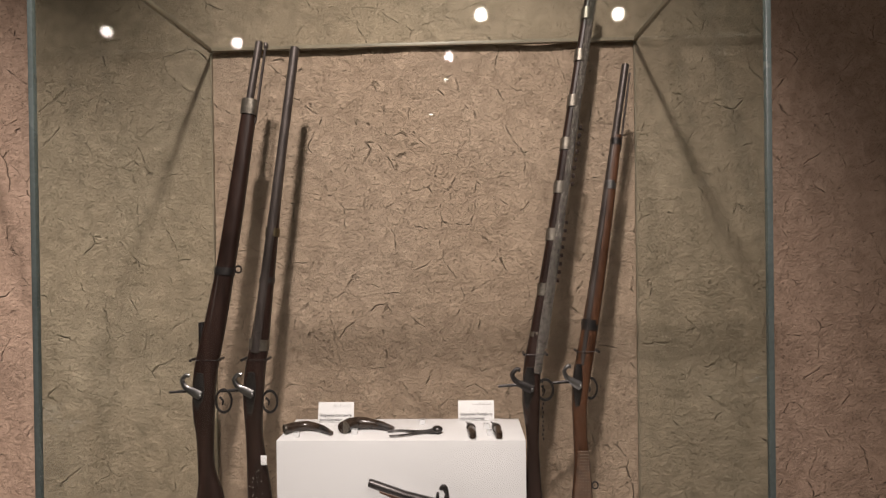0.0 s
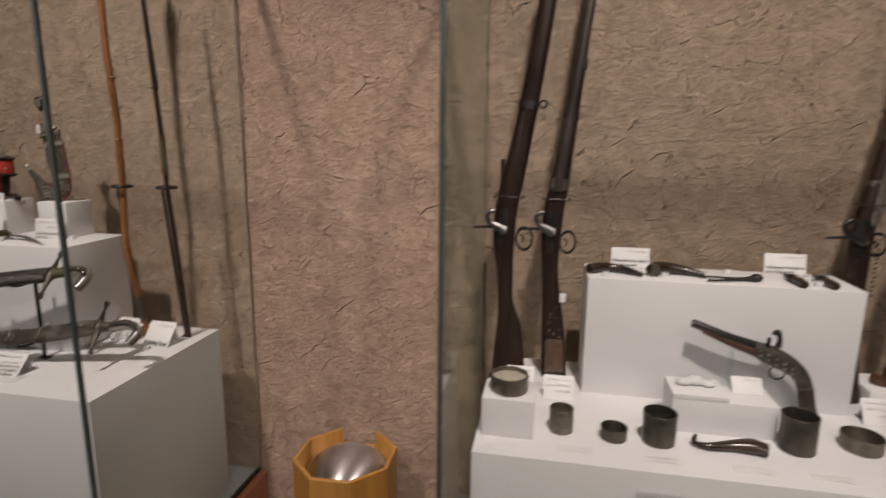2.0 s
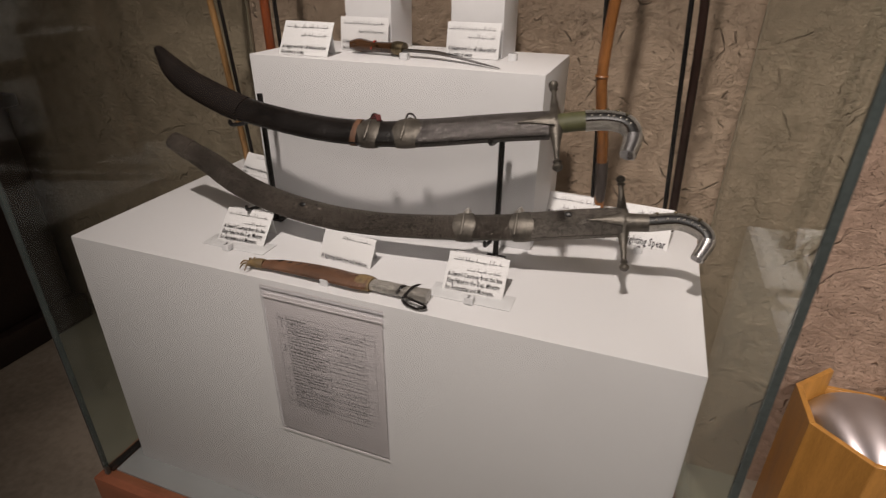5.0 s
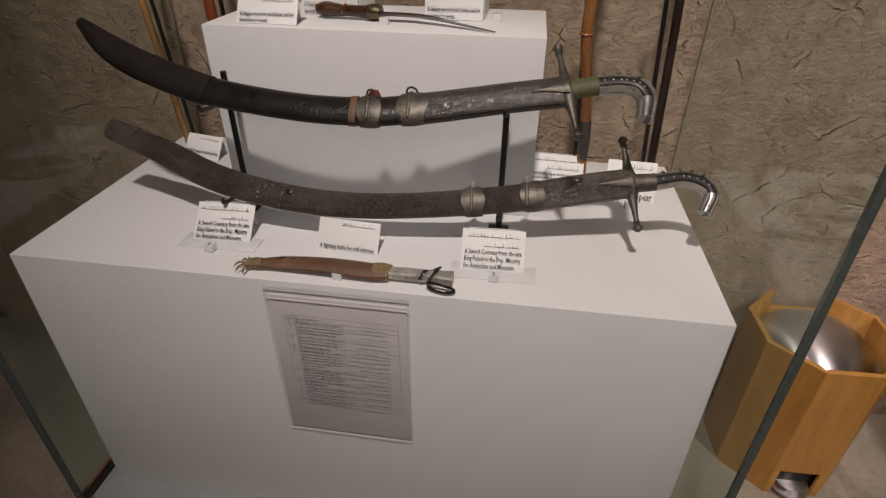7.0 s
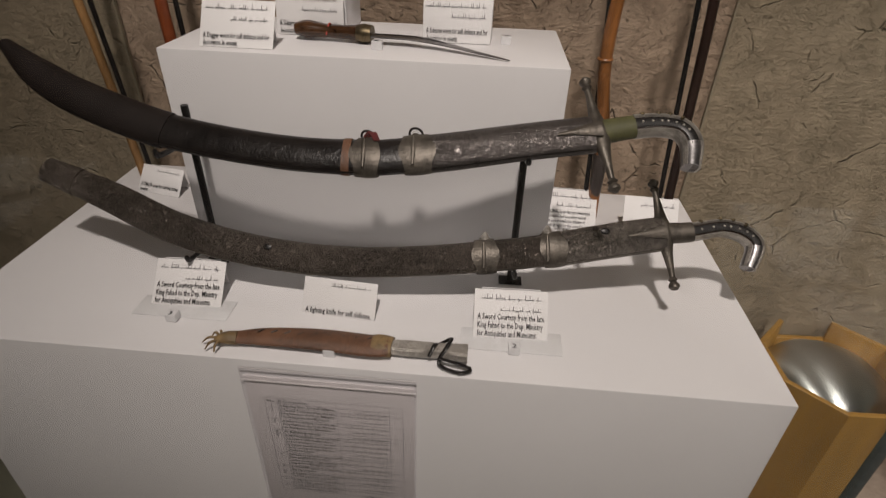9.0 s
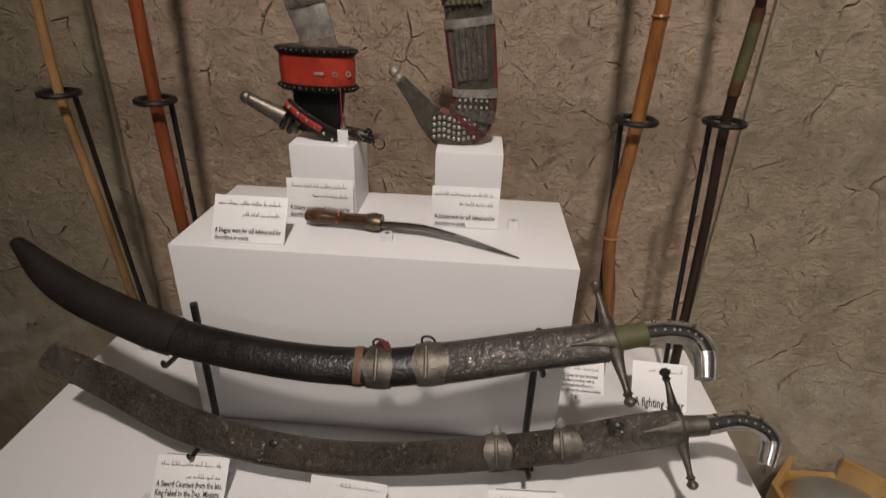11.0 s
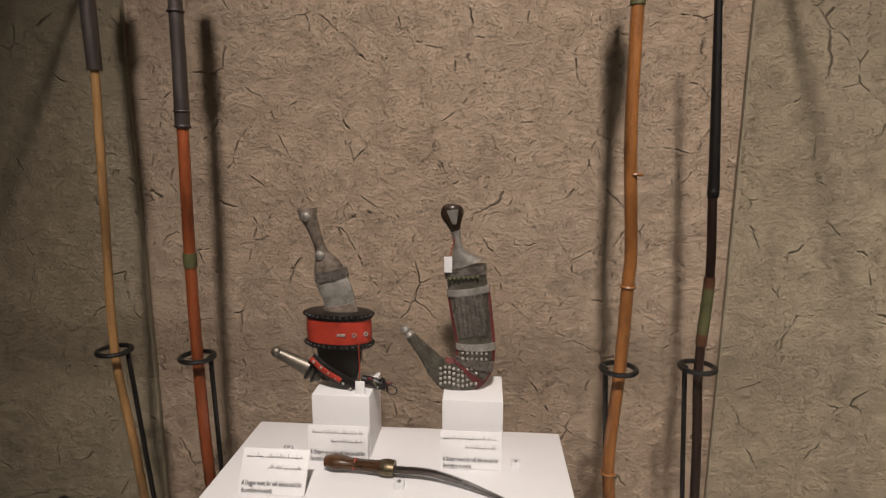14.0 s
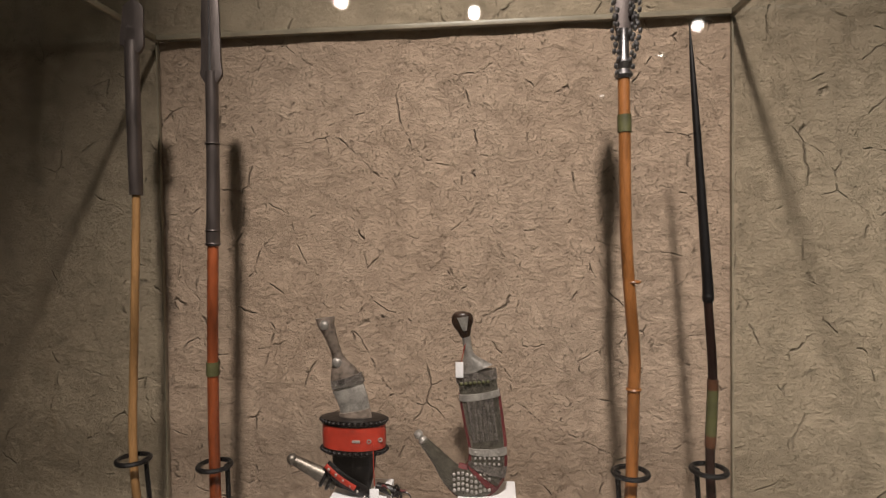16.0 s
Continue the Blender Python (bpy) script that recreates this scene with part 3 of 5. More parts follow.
card(-2.063, 1.47, LOW, 0.125, 0.085, "A MUSHALSHAL Spear its head decorated\nwith metlic chains tied to a silver coin at\nthe end, its bearer heads the infantry to\nmake sounds at night for the crowd to follow", "white caption card about a chained spear", share=0.5, lean=45, yaw=-3)
card(-1.90, 1.44, LOW, 0.105, 0.09, "A fighting Spear", "white caption card about a fighting spear", arabic=1, share=0.3, lean=38, yaw=-4)
card(-2.935, 1.50, LOW, 0.105, 0.06, "A SHALFA spear for stabbing during\ncombat", "white caption card about a stabbing spear", share=0.4, lean=35, yaw=-12, arabic=1)
card(-2.80, 1.50, LOW, 0.075, 0.055, "SHALFA spear with a cane wood\nshaft its blade has carvings of geometrical\nshapes for stabbing in combat", "white caption card about a cane spear", share=0.55, lean=50, arabic=1)
card(-2.638, 1.356, HIGH, 0.119, 0.075, "A Dagger worn for self defense and for\ndecoration in events.", "white caption card about a dagger", share=0.34)
card(-2.549, 1.464, HIGH, 0.117, 0.07, SIDEARM, "white caption card about a sidearm", share=0.38, lean=8, foot=False)
card(-2.297, 1.46, HIGH, 0.115, 0.07, SIDEARM, "white caption card about a sidearm", share=0.38, lean=12, foot=False)
for x, y, z, s in ((-2.7, 1.108, LOW + 0.002, "3"), (-2.172, 1.097, LOW + 0.002, "2"), (-2.44, 1.062, LOW, "1"), (-2.06, 1.445, LOW, "5"), (-1.905, 1.41, LOW, "4"), (-2.80, 1.46, LOW, "6"), (-2.655, 1.488, HIGH, "10"), (-2.213, 1.475, HIGH, "9"), (-2.42, 1.395, HIGH, "8"),
                   (-0.418, 1.445, HIGH_E, "17"), (-0.254, 1.47, HIGH_E, "16"), (-0.063, 1.56, HIGH_E, "15"), (0.131, 1.52, HIGH_E, "14"), (0.138, 1.46, HIGH_E, "13")):
    number_tag(x, y, z, s)
card(-0.334, 1.575, HIGH_E, 0.112, 0.06, "Gunpowder store used to\nstore Gunpowder", "white caption card about powder horns", arabic=1, share=0.5, lean=14)
card(0.103, 1.588, HIGH_E, 0.112, 0.06, "Gunpowder Portable to\nstore Gunpowder.", "white caption card about powder holders", arabic=1, share=0.45, lean=14)
card(-0.06, 1.3, 0.99, 0.075, 0.045, "", "white caption card beside a pistol", arabic=1, lean=40)
for x, y, w in ((-0.535, 1.345, 0.085), (-0.646, 1.39, 0.08), (0.297, 1.37, 0.09)):
    card(x, y, LOW_E, w, 0.07, "", "white caption card beside a long gun", arabic=3, lean=30)
for x, y in ((-0.646, 1.095), (-0.498, 1.095), (-0.302, 1.09), (-0.106, 1.09), (0.053, 1.09), (0.218, 1.1), (0.398, 1.1)):
    t = thing("caption_strip", "small flat white printed strip before a tin", "caption card", (x, y, LOW_E), 0, "caption strips")
    part("board", box(-0.042, 0.042, -0.016, 0.014, 0.0004, 0.0016), "card", t)
    bm = script_bars(2, 0.07, 0.009, rng)
    bm.transform(Matrix.Translation((-0.035, 0.002, 0.0022)))
    part("script_line", bm, "grey_ink", t)

ROWS_EN = ["A fighting knife for self defense.", "A Sword Courtesy from the late\nKing Fahad to the Dep. Ministry\nfor Antiquities and Museums.", "A Sword Courtesy from the late\nKing Fahad to the Dep. Ministry\nfor Antiquities and Museums.", "A fighting Spear",
           "A MUSHALSHAL Spear its head\ndecorated with metlic chains\ntied to a silver coin at the end,\nits bearer heads the infantry to\nmake sounds at night for the\ncrowd to follow.",
           "SHALFA spear with a cane wood\nshaft (ALBOOSE) its blade\ncarries carvings of geometrical\nshapes for stabbing in combat", "A SHALFA spear for stabbing\nduring combat", "A Dagger worn for self defense\nand for decoration in events", "A Sidearm worn for self defense\nand for decoration in events", "A Sidearm worn for self defense\nand for decoration in events."]


def list_sheet(x0, x1, z0, z1, y, rows, label):
    """A printed list in a plastic sleeve on the front of a plinth."""
    t = thing("list_sheet", label, "information sheet", (x0, y, z0))
    w, h = x1 - x0, z1 - z0
    part("paper", box(0.004, w - 0.004, -0.003, -0.001, 0.004, h - 0.02, 0.0003), "sheet", t)
    o = part("sleeve", box(0, w, -0.006, -0.0045, 0, h), "sleeve", t, "clear plastic sleeve", smooth=False)
    o.visible_shadow = False
    for a, b, zz0, zz1 in ((0, w, h - 0.0016, h), (0, w, h - 0.026, h - 0.0248), (0, w, 0, 0.0016)):
        part("sleeve_fold", box(a, b, -0.0064, -0.0055, zz0, zz1), "sheet", t)
    up = pose(0, -0.0037, 0, 90, 0, 0)
    tx0, tx1, top = w * 0.11, w * 0.92, h * 0.83
    cols = [tx0, tx0 + 0.075 * w, tx0 + 0.42 * w, tx1 - 0.08 * w, tx1]
    line = h * 0.0205
    z = top - line * 1.6
    heads = lambda s, k, zz: lettering(s, cols[k + 1] - cols[k] - 0.004, line * 1.0, "lettering", "ink", t, up @ Matrix.Translation((cols[k] + 0.002, zz, 0)), k == 0, 0.008)
    if rows:
        heads("No", 0, z + line * 0.4), heads("Description", 1, z + line * 0.4)
    rules = [top, z]
    bars = bmesh.new()
    for i, s in enumerate(rows or ["x\nx"] * 9):
        n = s.count("\n") + 1
        if rows:
            heads(s, 1, z - line * 0.85), heads(str(i + 1), 0, z - line * 0.9)
        b = script_bars(max(1, n - n // 3), cols[3] - cols[2] - 0.006, line * 0.95, rng)
        b.transform(up @ Matrix.Translation((cols[2] + 0.003, z - line * 0.9, 0)))
        me = bpy.data.meshes.new("tmp")
        b.to_mesh(me), b.free()
        bars.from_mesh(me)
        bpy.data.meshes.remove(me)
        z -= line * (n * 0.98 + 0.35)
        rules.append(z)
    part("script_lines", bars, "ink", t)
    grid = bmesh.new()
    for zz in rules:
        for f in [((tx0, zz), (tx1, zz), (tx1, zz + 0.0005), (tx0, zz + 0.0005))]:
            grid.faces.new([grid.verts.new((p, -0.0036, q)) for p, q in f])
    for c in cols:
        grid.faces.new([grid.verts.new((p, -0.0036, q)) for p, q in ((c, z), (c + 0.0005, z), (c + 0.0005, top), (c, top))])
    part("ruling", grid, "grey_ink", t, smooth=False)


list_sheet(-2.569, -2.309, 0.54, 0.907, 1.038, ROWS_EN, "printed list in a clear sleeve on the plinth front")
list_sheet(-0.365, -0.115, 0.505, 0.855, 1.035, [], "printed list in a clear sleeve on the plinth front")


# ---- swords ----
def studs(rows, r, name, material, parent, label=""):
    bm = bmesh.new()
    for p in rows:
        ball(p, r, bm=bm, n=8)
    return part(name, bm, material, parent, label)


def curve_at(rows, s):
    pts = blend(rows, 8)
    return pts[min(len(pts) - 1, max(0, int(s * (len(pts) - 1))))]


def collar(rows, s0, s1, grow, n=14):
    """A sleeve that follows a stretch of a swept body."""
    pts = blend(rows, 8)
    a, b = int(s0 * (len(pts) - 1)), int(s1 * (len(pts) - 1))
    b = max(b, a + 1)
    return sweep([(*p[:3], p[3] + grow, p[4] + grow) for p in pts[a:b + 1]], (0, 1, 0), n, 1)


def flame_band(rows, s0, s1, grow, n=16):
    """A metal sleeve whose two ends swell into a point on the face."""
    pts = blend(rows, 8)
    a, b = s0 * (len(pts) - 1), s1 * (len(pts) - 1)
    bm = bmesh.new()
    rings = []
    for i in range(9):
        line = []
        for k in range(n):
            ang = 2 * math.pi * (k + 0.5) / n
            face = max(0.0, math.cos(2 * ang)) ** 2 if math.cos(ang) ** 2 < 0.5 else abs(math.cos(ang)) ** 6
            f = i / 8
            f = 0.5 + (f - 0.5) * (0.72 + 0.5 * (1 - abs(math.cos(ang))) ** 1.5 + 0.08 * face)
            q = a + (b - a) * f
            j = int(max(0, min(len(pts) - 2, math.floor(q))))
            p = pts[j] + (pts[j + 1] - pts[j]) * (q - j)
            t = pts[j + 1] - pts[j]
            t = Vector((t[0], 0, t[2])).normalized()
            w = Vector((t.z, 0, -t.x))
            bulge = grow + 0.0012 * math.sin(math.pi * i / 8)
            line.append(bm.verts.new(Vector(p[:3]) + w * (math.cos(ang) * (p[3] + bulge)) + Vector((0, 1, 0)) * (math.sin(ang) * (p[4] + bulge))))
        rings.append(line)
    for u, v in zip(rings, rings[1:]):
        for k in range(n):
            bm.faces.new((u[k], u[(k + 1) % n], v[(k + 1) % n], v[k]))
    return bm


def sword(at, tilt, blade, grip, guard, label, body, chape, fittings):
    t = thing("sheathed_sword", label, "sword")
    t.matrix_basis = pose(*at, tilt, 0, 0)
    rows = [(x, 0, z, h, 0.0125) for x, z, h in blade]
    part("scabbard", sweep(rows, n=18, steps=6), body, t)
    part("chape", collar(rows, 0.0, chape, 0.0018, 18), fittings["chape"], t, "dark end cap")
    for s, width, hang in fittings["bands"]:
        part("band", flame_band(rows, s, s + width, 0.0024), "pewter", t, "worn pewter band with pointed lobes")
        p = curve_at(rows, s + width / 2)
        if hang > 0:
            part("hanging_ring", ring((p[0], 0, p[2] + p[3] + 0.005), 0.010, 0.0018, (0.2, 0.6, 1), 20, 8), "iron", t)
            part("ring_lug", lathe([(0.007, -0.003), (0.006, 0.004), (0.002, 0.006)], 10, (p[0], 0, p[2] + p[3])), "pewter", t)
        else:
            part("band_knob", lathe([(0.007, -0.002), (0.009, 0.004), (0.0055, 0.01), (0.002, 0.015)], 12, (p[0], 0, p[2] + p[3])), "silver", t)
        part("band_boss", sweep([(p[0] - 0.002, -0.0155, p[2] + p[3] * 0.8, 0.002, 0.0012), (p[0], -0.0165, p[2], 0.0035, 0.0018), (p[0] + 0.001, -0.0155, p[2] - p[3] * 0.8, 0.002, 0.0012)], (0, 1, 0), 8), "pewter", t)
    part("throat", collar(rows, fittings["throat"], 1.0, 0.0018, 18), fittings["throat_mat"], t, "engraved metal throat")
    part("lower_seam", sweep([(p[0], -0.004, p[2] - p[3] * 0.96, 0.0016, 0.003) for p in blend(rows, 3)[2:]], n=6, steps=1), fittings["seam"], t, "raised edge seam")
    if fittings.get("patch"):
        p = curve_at(rows, fittings["patch"])
        part("leather_patch", collar(rows, fittings["patch"] - 0.01, fittings["patch"], 0.0016, 18), "tan", t, "torn orange leather scrap")
        q = curve_at(rows, fittings["patch"] + 0.04)
        for k in range(3):
            part("red_thread", sweep([(q[0] - 0.012 + 0.006 * k, -0.006, q[2] + q[3] + 0.001, 0.0018, 0.0018), (q[0] - 0.004 + 0.004 * k, -0.012, q[2] + q[3] + 0.005, 0.0022, 0.0022), (q[0] + 0.006 + 0.003 * k, -0.014, q[2] + q[3] * 0.7, 0.0014, 0.0014)], n=6), "maroon", t)
    for f, dz in fittings.get("scars", ()):
        p = curve_at(rows, f)
        part("worn_hole", ball((p[0], -0.0135, p[2] + dz * p[3]), 0.006, (1.2, 0.25, 0.9), n=10), "black", t)
    (gx0, gz0), (gx1, gz1) = guard
    mx, mz = (gx0 + gx1) / 2, (gz0 + gz1) / 2
    g = fittings["guard"]
    part("crossguard", sweep([(gx0, 0, gz0, 0.0042, 0.0042), (gx0 * 0.75 + mx * 0.25, 0, gz0 * 0.75 + mz * 0.25, 0.0052, 0.005), (gx0 * 0.35 + mx * 0.65, 0, gz0 * 0.35 + mz * 0.65, 0.0095, 0.0075), (mx, 0, mz, 0.0165, 0.0145), (gx1 * 0.35 + mx * 0.65, 0, gz1 * 0.35 + mz * 0.65, 0.0095, 0.0075), (gx1 * 0.75 + mx * 0.25, 0, gz1 * 0.75 + mz * 0.25, 0.0052, 0.005), (gx1, 0, gz1, 0.0042, 0.0042)], n=12), g, t)
    d = Vector((gx1 - gx0, 0, gz1 - gz0)).normalized()
    for sgn, gx, gz in ((-1, gx0, gz0), (1, gx1, gz1)):
        turn = Vector((0, 0, 1)).rotation_difference(d * sgn)
        part("quillon_knob", lathe([(0.0045, -0.004), (0.0075, 0.0), (0.0045, 0.003), (0.0085, 0.008), (0.0085, 0.012), (0.004, 0.0165), (0.001, 0.017)], 14, (gx, 0, gz), turn), g, t)
    along = Vector((d.z, 0, -d.x))
    if along.x > 0:
        along = -along
    part("langet", sweep([(mx + along.x * 0.062, -0.015, mz + along.z * 0.062, 0.0015, 0.0015), (mx + along.x * 0.04, -0.0158, mz + along.z * 0.04, 0.0045, 0.0022), (mx, -0.0145, mz, 0.013, 0.004)], n=10), g, t, "pointed langet")
    grow = [(x, 0, z, h, 0.011) for x, z, h in grip]
    part("grip", sweep(grow, n=12, steps=6), "horn", t, "dark horn grip")
    part("grip_binding", collar(grow, 0.0, 0.2, 0.0025, 14), fittings["binding"], t, "cord bound grip collar")
    for sgn, nm in ((1, "grip_strap"), (-1, "grip_edge")):
        pts = blend(grow, 6)
        edge = []
        for i in range(len(pts) // 5, len(pts)):
            tv = pts[min(i + 1, len(pts) - 1)] - pts[i - 1]
            tv = Vector((tv[0], 0, tv[2])).normalized()
            w = Vector((-tv.z, 0, tv.x)) * sgn
            r = pts[i][3]
            edge.append((pts[i][0] + w.x * r * 0.82, 0, pts[i][2] + w.z * r * 0.82, r * 0.3, 0.0122))
        part(nm, sweep(edge, n=10, steps=1), "silver", t, "worn silver strap")
    part("grip_inlay", sweep([(p[0], -0.0112, p[2], p[3] * 0.5, 0.0016) for p in blend(grow, 6)[6:26]], n=10, steps=1), "black", t, "dark inlay strip")
    for f in (0.26, 0.33, 0.4, 0.47, 0.54, 0.61, 0.68):
        p = curve_at(grow, f)
        part("rivet", ball((p[0], -0.0128, p[2]), 0.0021, n=8), "silver", t)
    for f in (0.27, 0.38, 0.49, 0.6):
        p = curve_at(grow, f)
        part("brass_stud", ball((p[0], -0.009, p[2] + p[3] * 0.95), 0.0042, (1, 1, 0.8), n=10), "brass", t)
    part("pommel_cap", collar(grow, 0.82, 1.0, 0.0022, 14), "steel", t, "bright steel pommel cap")
    return t


sword((0, 0.989, 1.0), -51.1, [(-2.989, 0.423, 0.0095), (-2.926, 0.379, 0.022), (-2.854, 0.343, 0.0265), (-2.744, 0.305, 0.0275), (-2.682, 0.29, 0.027), (-2.593, 0.277, 0.0265), (-2.497, 0.269, 0.0268), (-2.404, 0.27, 0.0275), (-2.359, 0.275, 0.0277), (-2.287, 0.287, 0.0277), (-2.18, 0.310, 0.027), (-2.086, 0.328, 0.0271)],
      [(-2.072, 0.333, 0.0157), (-2.029, 0.344, 0.0147), (-1.993, 0.349, 0.0136), (-1.964, 0.344, 0.0135), (-1.95, 0.322, 0.0133), (-1.953, 0.285, 0.011)], ((-2.095, 0.404), (-2.059, 0.257)),
      "curved sword in black leather scabbard, steel crossguard", "leather", 0.345,
      dict(chape="chape", bands=[(0.615, 0.062, 1), (0.735, 0.062, 1)], throat=0.765, throat_mat="engraved", guard="pewter", binding="green", seam="leather", patch=0.615))
sword((0, 1.221, 1.0), -45.0, [(-2.979, 0.098, 0.0194), (-2.858, 0.058, 0.0262), (-2.738, 0.012, 0.0275), (-2.627, -0.012, 0.0267), (-2.519, -0.023, 0.0260), (-2.415, -0.022, 0.0250), (-2.314, -0.012, 0.025), (-2.213, 0.003, 0.0258), (-2.114, 0.021, 0.0261), (-2.015, 0.044, 0.0268), (-1.945, 0.059, 0.0262)],
      [(-1.937, 0.060, 0.0147), (-1.9, 0.065, 0.0136), (-1.854, 0.075, 0.0126), (-1.82, 0.068, 0.0125), (-1.803, 0.048, 0.0114), (-1.815, 0.012, 0.0092)], ((-1.958, 0.132), (-1.929, -0.014)),
      "curved sword in chased dark silver scabbard, steel crossguard", "scabbard", 0.06,
      dict(chape="scabbard", bands=[(0.67, 0.04, -1), (0.777, 0.04, -1)], throat=0.8, throat_mat="chased", guard="pewter", binding="pewter", seam="pewter", scars=((0.885, 0.55), (0.36, 0.3))))
for x, ztop, hooks in ((-2.70, 1.202, ((1.161, 1.186), (0.976, 1.192))), (-2.175, 1.196, ((1.177, 1.203), (0.984, 1.2)))):
    t = thing("sword_stand", "black iron rod stand holding two swords", "stand", (x, 1.278, LOW), 0, "sword stands")
    part("post", rod((0, 0, 0), (0, 0, ztop - LOW), 0.0058), "black", t)
    part("foot", box(-0.02, 0.02, -0.012, 0.012, 0, 0.003, 0.001), "black", t)
    for z, y in hooks:
        z, y = z - LOW, y - 1.278
        part("hook", sweep([(0, 0, z + 0.012, 0.004, 0.004), (0, y * 0.5, z - 0.006, 0.004, 0.004), (0, y, z - 0.002, 0.004, 0.004), (0, y - 0.008, z + 0.004, 0.004, 0.004), (0, y - 0.009, z + 0.010, 0.003, 0.003)], (1, 0, 0), 8), "black", t)


# ---- knives ----
def sheathed_knife():
    t = thing("sheathed_knife", "fighting knife in brown laced leather sheath", "knife", (-2.43, 1.072, LOW))
    up = (0, 0, 1)
    part("sheath", sweep([(-0.16, -0.003, 0.011, 0.011, 0.006), (-0.11, 0.004, 0.012, 0.017, 0.009), (-0.03, 0.006, 0.013, 0.021, 0.010), (0.05, 0.002, 0.013, 0.021, 0.010), (0.075, 0.003, 0.014, 0.018, 0.011)], up, 14), "tan", t, "stitched brown leather sheath")
    part("sheath_mouth", sweep([(0.05, 0.004, 0.013, 0.019, 0.0115), (0.062, 0.004, 0.013, 0.021, 0.0125), (0.08, 0.003, 0.013, 0.018, 0.0115)], up, 12), "rawhide", t, "folded rawhide mouth")
    part("fringe_knot", sweep([(-0.15, -0.003, 0.012, 0.012, 0.009), (-0.165, -0.006, 0.013, 0.010, 0.009), (-0.18, -0.012, 0.012, 0.006, 0.005)], up, 10), "rawhide", t, "frayed rawhide knot")
    for k, (dx, dy) in enumerate(((-0.022, 0.012), (-0.03, -0.004), (-0.02, -0.018), (-0.012, 0.018), (-0.005, -0.022))):
        part("fringe", sweep([(-0.17, -0.008, 0.012, 0.002, 0.002), (-0.17 + dx * 0.6, -0.008 + dy * 0.7, 0.016, 0.002, 0.002), (-0.17 + dx, -0.008 + dy, 0.006, 0.001, 0.001)], up, 6), "rawhide", t)
    for k in range(9):
        x = -0.12 + 0.02 * k
        part("stitch", sweep([(x, 0.003, 0.0215, 0.0012, 0.0012), (x + 0.008, 0.009, 0.0222, 0.0012, 0.0012)], up, 6, 1), "leather", t)
    part("handle", sweep([(0.076, 0.003, 0.013, 0.011, 0.008), (0.11, 0.003, 0.013, 0.012, 0.009), (0.15, 0.003, 0.013, 0.011, 0.009), (0.19, 0.003, 0.013, 0.014, 0.010)], up, 10, square=3.5), "silver", t, "grey metal handle")
    part("thong", sweep([(0.135, -0.012, 0.014, 0.003, 0.0015), (0.142, 0.002, 0.0245, 0.003, 0.0015), (0.15, 0.02, 0.012, 0.003, 0.0015), (0.165, 0.024, 0.02, 0.003, 0.0015), (0.16, 0.0, 0.0255, 0.003, 0.0015), (0.15, -0.018, 0.008, 0.003, 0.0015), (0.18, -0.03, 0.006, 0.003, 0.0015), (0.195, -0.022, 0.008, 0.003, 0.0015), (0.15, -0.015, 0.016, 0.003, 0.0015)], up, 8), "leather", t, "dark leather thong")


sheathed_knife()


def bare_dagger():
    t = thing("curved_dagger", "curved dagger with horn grip and bare steel blade", "dagger", (-2.44, 1.43, HIGH))
    up = (0, 0, 1)
    part("handle", sweep([(-0.125, 0.012, 0.016, 0.012, 0.010), (-0.105, 0.010, 0.017, 0.018, 0.014), (-0.075, 0.006, 0.016, 0.0125, 0.011), (-0.045, 0.003, 0.016, 0.012, 0.011), (-0.018, 0.0, 0.016, 0.013, 0.012)], up, 14), "horn_grip", t, "polished amber horn grip")
    part("bolster", sweep([(-0.02, 0, 0.016, 0.0145, 0.013), (-0.008, 0, 0.016, 0.017, 0.015), (0.006, -0.001, 0.016, 0.016, 0.013)], up, 14), "brass", t, "ribbed brass bolster")
    part("wire", sweep([(-0.07, -0.008, 0.012, 0.0015, 0.0015), (-0.066, 0.004, 0.0285, 0.0015, 0.0015), (-0.062, 0.018, 0.014, 0.0015, 0.0015)], (1, 0, 0), 6), "red", t, "red thread")
    part("blade", sweep([(0.005, -0.001, 0.013, 0.012, 0.003), (0.07, -0.006, 0.013, 0.012, 0.003), (0.13, -0.025, 0.010, 0.009, 0.0025), (0.18, -0.048, 0.006, 0.006, 0.002), (0.232, -0.075, 0.003, 0.0012, 0.001)], up, 8), "steel", t, "grey steel curved blade")
    part("fuller", sweep([(0.01, -0.001, 0.0163, 0.004, 0.0006), (0.08, -0.007, 0.0163, 0.003, 0.0006), (0.13, -0.025, 0.0128, 0.002, 0.0005)], up, 6), "iron", t)


bare_dagger()


# ---- curved belt daggers standing on the blocks ----
def hilt(t, pts, mats):
    part("hilt", sweep([(x, 0, z, w, d) for x, z, w, d in pts], n=14, steps=5), mats, t, "waisted hilt")


